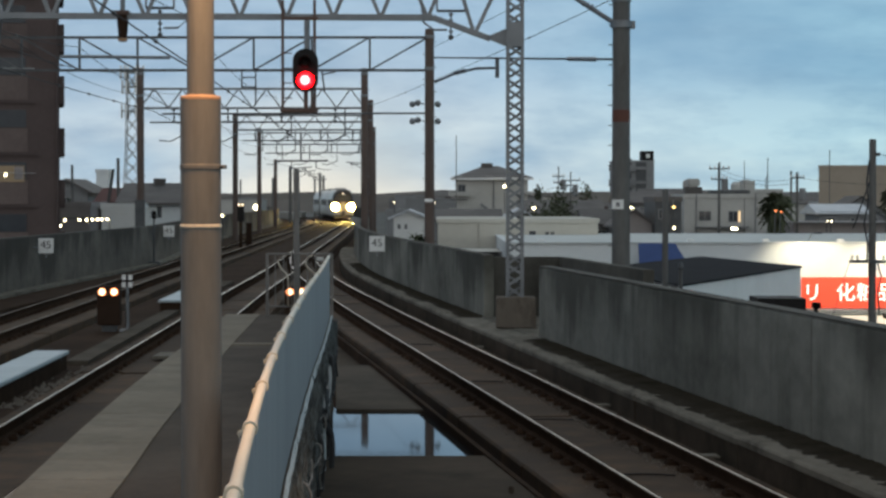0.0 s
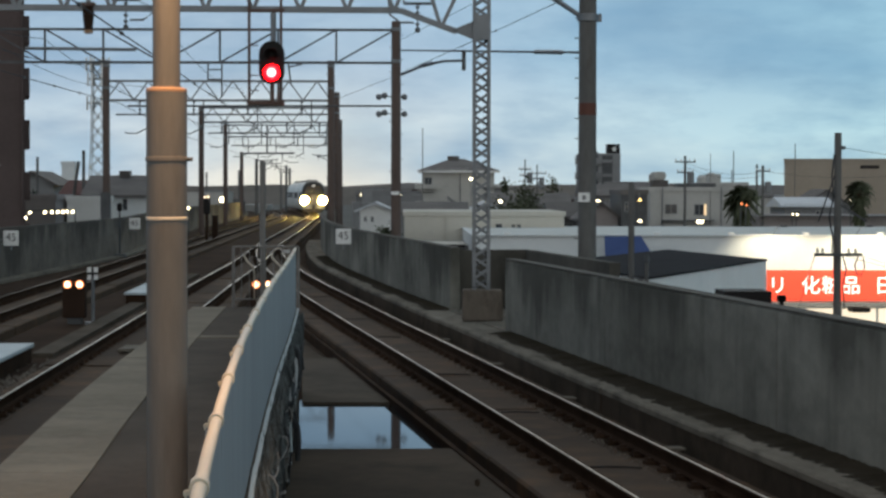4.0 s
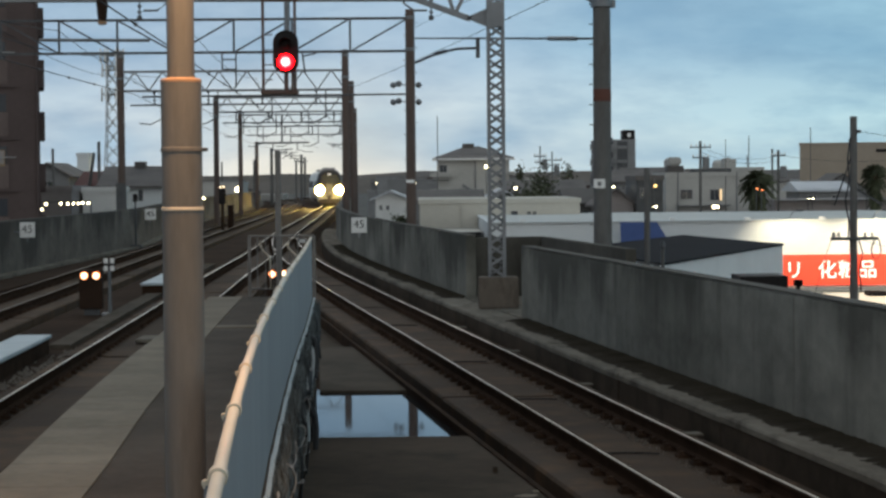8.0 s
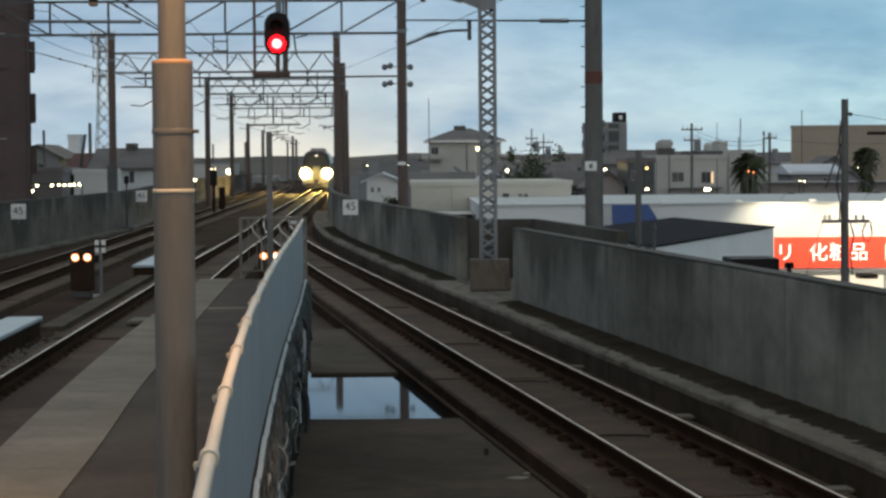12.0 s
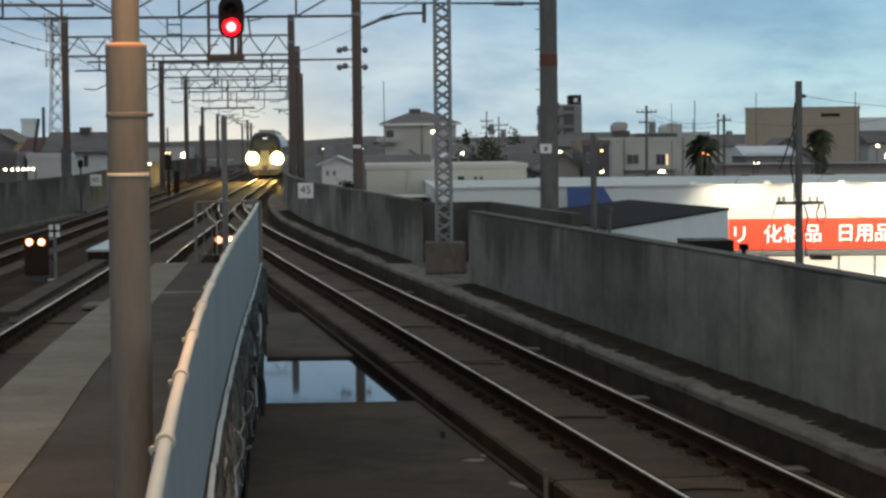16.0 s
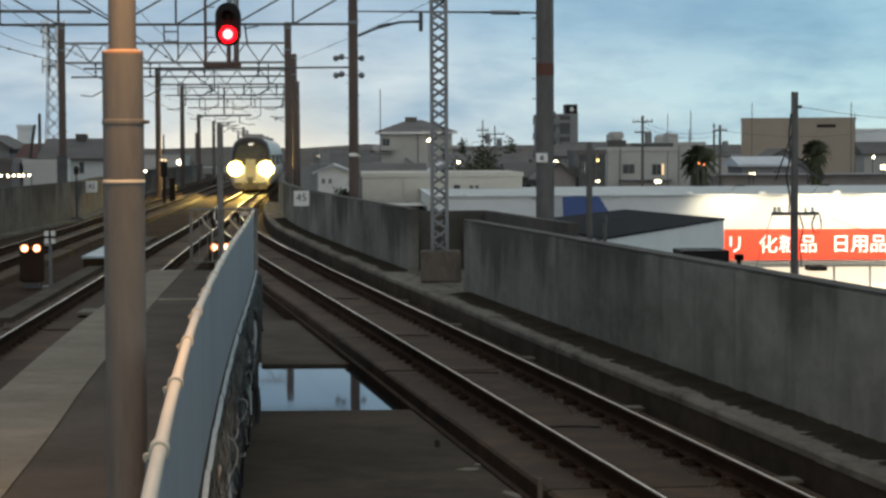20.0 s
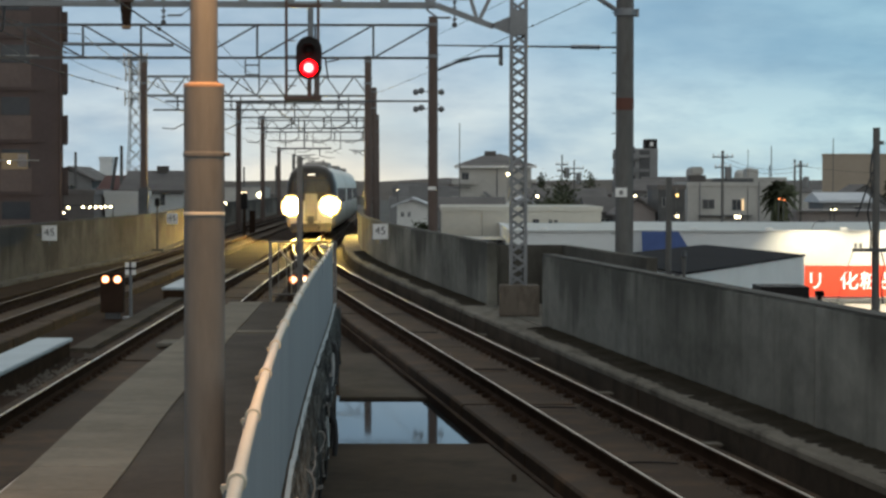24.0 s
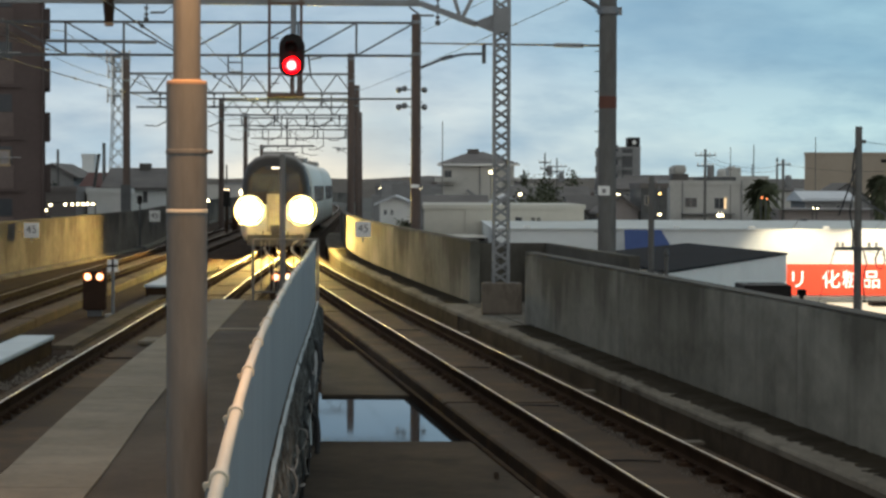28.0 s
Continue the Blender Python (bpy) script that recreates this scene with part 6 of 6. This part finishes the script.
# apartment tower, white houses, tan hall, grey buildings
b, W, H = block("apartment_tower", 34.6, 42.4, 420, 14, 10.4, GREY, "grey apartment tower with stacked balconies", "apartment building")
part("lift_head", box(B(), 5.4, W, 1, 6, H - 0.1, H + 1.9), BLACK, b)
part("lit_panel", box(B(), 6.3, 7.0, 0.9, 0.98, H + 0.5, H + 1.3), WHITE, b, "white panel")
# flat dark panel: the stair recess's shade is put into its colour
part("stair_bay", box(B(), W - 3.7, W - 1.6, -0.12, 0.0, 0, H - 0.4), DARKSTEEL, b, "dark flat panel for the shaded stair bay")
for k in range(6):
    z = 1.0 + 2.85 * k
    part("balcony", box(B(), -1.3, W - 3.72, -0.8, 0.0, z, z + 1.15), GREY, b)
    part("landing", box(B(), W - 3.6, W - 1.7, -0.3, -0.125, z + 0.3, z + 0.9), GREY, b)
    for j in range(2):
        window(b, 0.4 + 1.7 * j, 1.6 + 1.7 * j, z + 1.2, z + 2.5)
b, W, H = block("white_house", 19.6, 26.6, 170, 9, 3.1, PLASTER, "white flat-roofed house with few windows", "house")
part("roof_hut", box(B(), 0.3, 1.6, 1, 3, H - 0.1, H + 0.55), ROOF, b)
part("roof_tank", box(B(), 0.45, 1.45, 1.2, 2.8, H + 0.551, H + 1.25, 0.12), PLASTER, b, "pale water tank")
part("roof_wall", box(B(), 2.0, 5.4, 0.3, 0.5, H - 0.05, H + 0.3), DARKSTEEL, b)
part("awning", box(B(), 0.9, 5.2, -0.6, 0.0, H - 2.75, H - 2.65), GREY, b)
window(b, 1.2, 2.2, H - 2.2, H - 1.4)
window(b, 3.6, 4.4, H - 2.3, H - 1.4)
part("lit_window", box(B(), 4.42, 4.58, -0.05, -0.01, H - 2.3, H - 1.4), ROOMGLOW, b)
for x in (1.0, 5.8):
    part("downpipe", tube(B(), [(x, -0.06, 0), (x, -0.06, H)], 0.06, 6), GREY, b)
b, W, H = block("white_house", 24.1, 28.2, 174, 9, 3.5, PLASTER, "pale concrete house wall without windows", "house")
part("roof_hut", box(B(), 1.0, 2.0, 1, 3, H - 0.1, H + 0.7), PLASTER, b)
b, W, H = block("tan_hall", 46.7, 60.7, 260, 20, 6.85, TAN, "large windowless tan hall with a flat roof", "hall")
b.matrix_world = pose(46.7, 260, ZG, 0, 0, -10.4)
part("vent_slot", box(B(), 9.3, 11.6, -0.04, 0.0, H - 1.25, H - 0.85), BLACK, b, "dark slot")
b, W, H = block("grey_building", 61.3, 76, 300, 18, 5.9, SHOPWALL, "grey building with dark windows", "building")
part("dark_front", box(B(), 5.2, 9.0, -0.1, 0.0, H - 2.8, H - 0.6), BLACK, b)
for k in range(2):
    part("column", box(B(), 0.4 + 1.6 * k, 1.2 + 1.6 * k, -0.2, 0.0, 0, H - 0.3), WHITE, b)
b, W, H = block("long_low_building", 25.2, 46, 150, 12, 1.0, DUSTY, "long low dark building with a flat grey roof", "building")
part("roof_edge", box(B(), -0.3, W + 0.3, -0.6, 0.0, H - 0.04, H + 0.03), GREY, b)
gable("house", 36.0, 40.5, 200, 8, 1.5, 2.2, GREY, PALEROOF, "house with a pale blue-grey metal roof")
gable("house", 40.5, 45.5, 215, 8, 1.4, 3.0, GREY, ROOF, "dark house with a gabled roof", False)
# the house's shadow is put into its wall colour
b, W, H = block("dark_house", 15.2, 17.1, 150, 8, 2.85, DARKSTEEL, "flat-roofed house with its shadow put into dark walls", "house", roof=ROOF)
window(b, 0.25, 0.8, H - 1.6, H - 0.9)
part("downpipe", tube(B(), [(1.3, -0.06, 0), (1.3, -0.06, H - 0.2)], 0.05, 6), GREY, b)
gable("house", 12.6, 15.1, 151, 8, 1.0, 2.0, DUSTY, ROOF, "low house with a dark roof beside a taller one", False)
gable("house", 11.0, 15.5, 160, 8, 0.9, 1.9, GREY, ROOF, "grey house with a dark roof")
gable("house", 20.0, 30.0, 240, 8, 2.4, 3.6, GREY, ROOF, "dark distant house among the roofs")
random.seed(21)
for k in range(70):
    y = random.uniform(280, 900)
    side = random.choice((-1, 1, 1))
    ux = random.uniform(-0.20, -0.10) if side < 0 else random.uniform(-0.03, 0.27)
    w, d, t = random.uniform(6, 16), random.uniform(7, 12), EYE + random.uniform(-0.008, 0.0035) * y
    x = ux * y
    if random.random() < 0.45:
        block("distant_building", x, x + w, y, d, t + 0.4, random.choice((GREY, PLASTER, GREY)), "small distant town building at dusk", "building", group="distant town")
    else:
        gable("distant_house", x, x + w, y, d, t - 1.0, t + 0.6, random.choice((GREY, PLASTER, BRICK)), ROOF, "small distant house with a dark roof", random.random() < 0.6)


def roof_tank(x, y, z):
    t = thing("roof_tank", (x, y, ZG), "small pale water tank on a rooftop frame", "water tank", group="roof tanks")
    h = z - ZG
    part("tank", turned(B(), [(0.45, h - 1.1), (0.55, h - 0.9), (0.55, h - 0.25), (0.3, h)], 12), PLASTER, t)
    for a, b in ((-0.4, -0.4), (0.4, -0.4), (0.4, 0.4), (-0.4, 0.4)):
        part("leg", beam(B(), (a, b, 0), (a, b, h - 1.0), 0.08), GALV, t)


for x, y, z in ((21.4, 182, 4.4), (26.0, 185, 4.2), (26.9, 186, 4.4)):
    roof_tank(x, y, z)


def palm(x, y, base, top, spread, seed, lit=False):
    """A shaggy palm: ringed trunk, skirt of dead fronds, crown of arching fronds."""
    random.seed(seed)
    p = thing("palm_tree", (x, y, ZG), "shaggy dark palm tree with drooping fronds", "palm tree", group="palm trees")
    h = top - ZG - spread * 0.9
    part("trunk", turned(B(), [(0.3, 0), (0.24, 0.5)] + [(0.2 + 0.02 * (k % 2), 0.5 + (h - 0.5) * k / 12) for k in range(1, 13)], 10), BARK, p)
    v, f = [], []
    for k in range(420):
        a, el = random.uniform(0, 6.283), random.uniform(-1.5, 1.4)
        L = spread * random.uniform(0.75, 1.1) * (1.0 if el > -0.3 else 0.8)
        start = Vector((0, 0, h - max(0, -el) * 1.7))
        prev = None
        for i in range(6):
            u = i / 5
            q = start + Vector((math.cos(a) * math.cos(el), math.sin(a) * math.cos(el), math.sin(el))) * L * u - Vector((0, 0, 0.55 * L * u * u))
            w = 0.13 * spread * math.sin(0.4 + 2.6 * u) + 0.01
            s = Vector((-math.sin(a), math.cos(a), 0.25)) * w
            if prev:
                n = len(v)
                v += [prev[0] - prev[1], q - s, q + s * 0.1 + Vector((0, 0, 0.05)), prev[0] + prev[1]]
                f.append((n, n + 1, n + 2, n + 3))
            prev = (q, s)
    me = bpy.data.meshes.new("crown")
    me.from_pydata(v, [], f)
    me.materials.append(LEAF)
    o = new("crown", me)
    o.parent = p
    return p


palm(19.95, 125, 0, 3.6, 1.2, 2)
palm(30.2, 140, 0, 3.9, 1.05, 3)


def bush(x, y, w, h, z, seed):
    random.seed(seed)
    p = thing("tree", (x, y, ZG), "dark leafy tree between the houses", "tree", group="town trees")
    part("trunk", tube(B(), [(0, 0, 0), (0.1, 0, 2), (0.0, 0.1, z - ZG)], 0.18, 8, 0.08), BARK, p)
    v, f = [], []
    for k in range(700 if w > 1.5 else 170):
        c = Vector((random.gauss(0, w / 4), random.gauss(0, w / 4), z - ZG + random.gauss(0, h / 4)))
        a = Vector((random.uniform(-1, 1), random.uniform(-1, 1), random.uniform(-1, 1))).normalized() * random.uniform(0.08, 0.2)
        b = a.cross(Vector((random.uniform(-1, 1), random.uniform(-1, 1), 1))).normalized() * 0.09
        n = len(v)
        v += [c - a, c + b, c + a, c - b]
        f.append((n, n + 1, n + 2, n + 3))
    me = bpy.data.meshes.new("crown")
    me.from_pydata(v, [], f)
    me.materials.append(LEAF)
    o = new("crown", me)
    o.parent = p


for k, (x, y, w, h, z) in enumerate(((7.4, 152, 3, 2.5, 1.0), (8.7, 155, 2.0, 3.4, 1.7), (9.1, 200, 0.7, 1.4, 3.3), (13.7, 200, 1.3, 2.0, 3.0), (-1.6, 140, 1.2, 0.8, -0.1), (-30, 160, 5, 3, 1.0))):
    bush(x, y, w, h, z, 40 + k)


def warm_light(x, y, z, r, material=STREET):
    s = thing("warm_light", (x, y, ZG), "small warm light on a thin pole in the dusk", "street lamp", group="street lamps")
    part("pole", tube(B(), [(0, 0.3, 0), (0, 0.3, z - ZG - 0.2), (0, 0.0, z - ZG + r)], 0.035, 6), DARKSTEEL, s)
    bm = B()
    bmesh.ops.create_uvsphere(bm, u_segments=12, v_segments=8, radius=r)
    for v in bm.verts:
        v.co = Vector((v.co.x, v.co.y, v.co.z * 0.85 + z - ZG))
    part("globe", bm, material, s)


for x, y, z, r in ((-19.6, 220, 1.8, 0.36), (-14.38, 136, 1.6, 0.10), (5.54, 188, 3.82, 0.16), (6.09, 140, 2.06, 0.11), (14.0, 155, 1.99, 0.13), (16.55, 150, 0.6, 0.13), (20.8, 150, 0.56, 0.14), (21.1, 150.5, 0.54, 0.12), (37.27, 150, 1.5, 0.2), (27.7, 149, 1.1, 0.07), (27.4, 149, 1.12, 0.05), (-3.95, 170, 2.42, 0.045), (30.75, 145, 2.03, 0.1), (39.0, 160, 2.2, 0.12), (-21.6, 240, 1.8, 0.16), (-0.86, 200, 2.35, 0.09), (-10.1, 300, 2.03, 0.10)):
    warm_light(x, y, z, r)
warm_light(16.45, 149, 2.1, 0.11, YELLOWLAMP)
# two glowing amber balls added for the orange-lit leaves beside the palm
warm_light(19.5, 122.5, 2.0, 0.07, AMBER)
warm_light(19.8, 122.5, 1.93, 0.06, AMBER)

# far masts where the line bends away
for k in range(3):
    mast(-35.0 - 10.5 * k, 430 + 40 * k, 7.0, 0.2, MAST, "distant round mast beside the line")

# ---------------------------------------------------------------- the train


def car(front):
    """One car, 20 m long, its nose towards -y, its origin on the rails under its middle."""
    c = thing("train_car", (0, 0, 0), "leading train car with blazing yellow-white headlights" if front else "following train car with dark windows", "train", group="train cars")
    L, w = 10.0, 1.42
    sec = [(-1.30, 0.42), (-w, 0.75), (-w, 2.1), (-1.36, 2.9), (-1.18, 3.45), (-0.85, 3.78), (-0.4, 3.92), (0.4, 3.92), (0.85, 3.78), (1.18, 3.45), (1.36, 2.9), (w, 2.1), (w, 0.75), (1.30, 0.42)]
    rows = [(-L, 0.80, 0.86), (-L + 0.12, 0.9, 0.94), (-L + 0.45, 0.97, 0.985), (-L + 1.1, 1.0, 1.0), (L - 0.15, 1.0, 1.0), (L, 0.97, 0.99)] if front else [(-L, 0.97, 0.99), (-L + 0.15, 1, 1), (L - 0.15, 1, 1), (L, 0.97, 0.99)]
    bm = B()
    rings = [[bm.verts.new((x * k, y, 0.42 + (z - 0.42) * q)) for x, z in sec] for y, k, q in rows]
    for a, b in zip(rings, rings[1:]):
        for i in range(len(sec)):
            fc = bm.faces.new((a[i], a[(i + 1) % len(sec)], b[(i + 1) % len(sec)], b[i]))
            fc.smooth = True
    for ids in ((0, 1, 2, 11, 12, 13), range(2, 12)):
        bm.faces.new([rings[0][k] for k in ids][::-1])
    bm.faces.new(rings[-1])
    if front:
        # the cab end is dark from below the windscreen up over the brow
        for fc in bm.faces:
            mid = fc.calc_center_median()
            if mid.y < -L + 0.9 and mid.z > 2.2:
                fc.material_index = 1
    part("body", bm, (TRAINBODY, TRAINDARK), c)
    part("underframe", box(B(), -1.1, 1.1, -8.8, 9.4, 0.30, 0.6), BLACK, c)
    for yb in (-6.8, 6.8):
        bg = part("bogie", box(B(), -0.95, 0.95, yb - 1.5, yb + 1.5, 0.25, 0.62, 0.03), DARKSTEEL, c)
        for dy in (-1.05, 1.05):
            for s in (-0.566, 0.566):
                part("wheel", tube(B(), [(s - 0.06, yb + dy, 0.435), (s + 0.06, yb + dy, 0.435)], 0.43, 20), RUST, bg)
    for s in (-1, 1):
        for k in range(9):
            y = -7.6 + 1.9 * k
            part("side_window", box(B(), s * 1.40 - 0.03, s * 1.40 + 0.03, y, y + 1.5, 1.75, 2.6), GLASS, c)
    part("roof_unit", box(B(), -0.7, 0.7, -2.5, 2.5, 3.86, 4.12, 0.05), TRAINROOF, c)
    part("roof_unit", box(B(), -0.5, 0.5, 5, 7, 3.86, 4.08, 0.05), TRAINROOF, c)
    if front:
        part("windscreen", box(B(), -0.98, 0.98, -L - 0.02, -L + 0.2, 2.35, 3.15, 0.03), GLASS, c)
        part("destination_box", box(B(), -0.42, 0.42, -L - 0.01, -L + 0.1, 3.25, 3.45, 0.01), GLASS, c)
        part("destination_bar", box(B(), -0.15, 0.2, -L - 0.02, -L - 0.012, 3.31, 3.39), SIGNTEXT, c)
        for k in (-0.35, 0.35):
            part("wiper", tube(B(), [(k, -L - 0.05, 2.35), (k * 0.4, -L - 0.05, 2.9)], 0.015, 5), BLACK, c)
        part("front_door", box(B(), -0.35, 0.35, -L - 0.03, -L + 0.1, 0.75, 2.3, 0.02), TRAINROOF, c)
        for s in (-1.05, 1.05):
            bm = B()
            rings = [[bm.verts.new((s + r * math.cos(a), y, 1.62 + r * math.sin(a))) for a in [math.tau * k / 28 for k in range(28)]] for r, y in ((0.64, -L + 0.3), (0.64, -L - 0.06), (0.62, -L - 0.09), (0.59, -L - 0.08), (0.57, -L - 0.02))]
            for ra, rb in zip(rings, rings[1:]):
                for k in range(28):
                    bm.faces.new((ra[k], ra[(k + 1) % 28], rb[(k + 1) % 28], rb[k]))
            h = part("headlight", bm, HOOD, c, "pale headlight bezel")
            # the wide yellow ring and big core build the headlights' glare into shape
            part("lens", dome_y(B(), s, -L - 0.05, 1.62, 0.58, 0.05, 28), HEADHALO, h, "glowing yellow ring for the headlight's halo")
            part("lens_core", dome_y(B(), s, -L - 0.07, 1.62, 0.44, 0.13, 28), HEADLIGHT, h, "blinding yellow-white inner lens")
        part("skirt", box(B(), -1.15, 1.15, -L - 0.05, -L + 0.5, 0.18, 0.7, 0.05), DARKSTEEL, c)
        part("coupler", box(B(), -0.14, 0.14, -L - 0.55, -L, 0.72, 1.0, 0.03), DARKSTEEL, c)
        part("coupler_head", box(B(), -0.2, 0.2, -L - 0.7, -L - 0.5, 0.66, 1.06, 0.04), DARKSTEEL, c)
        for k in (-0.5, 0.5):
            part("hose", tube(B(), [(k, -L - 0.05, 0.8), (k, -L - 0.25, 0.5), (k * 0.8, -L - 0.1, 0.35)], 0.03, 6), CABLE, c)
    return c


CARS = [car(True), car(False), car(False)]
# seconds and the distance of the train's nose along the line
RUN = [(0, 270), (3.5, 252), (5.5, 241.5), (8, 228), (10, 216.5), (12, 204), (14.5, 188.5), (17, 171), (18.5, 159.5), (20, 147.5), (22.5, 128), (25, 108), (26.5, 97), (27.2, 91.8), (28, 84.5)]
# the way the train takes over the points
ROUTE = curve([(84, -6.0), (90, -6.60), (97, -7.02), (108, -7.32), (125, -7.70), (147, -8.2), (171, -8.85), (210, -9.9), (230, -10.5), (255, -11.8), (270, -12.9), (300, -15.6), (360, -22.5)])


def motions():
    for k, c in enumerate(CARS):
        rows = []
        for t, d in RUN:
            mid = d + 10 + 20.6 * k
            a, b = mid - 6.8, mid + 6.8
            xa, xb = ROUTE(a), ROUTE(b)
            rows.append((t, pose((xa + xb) / 2, mid, 0, 0, 0, -math.degrees(math.atan2(xb - xa, b - a)))))
        walk(c, rows)


motions()
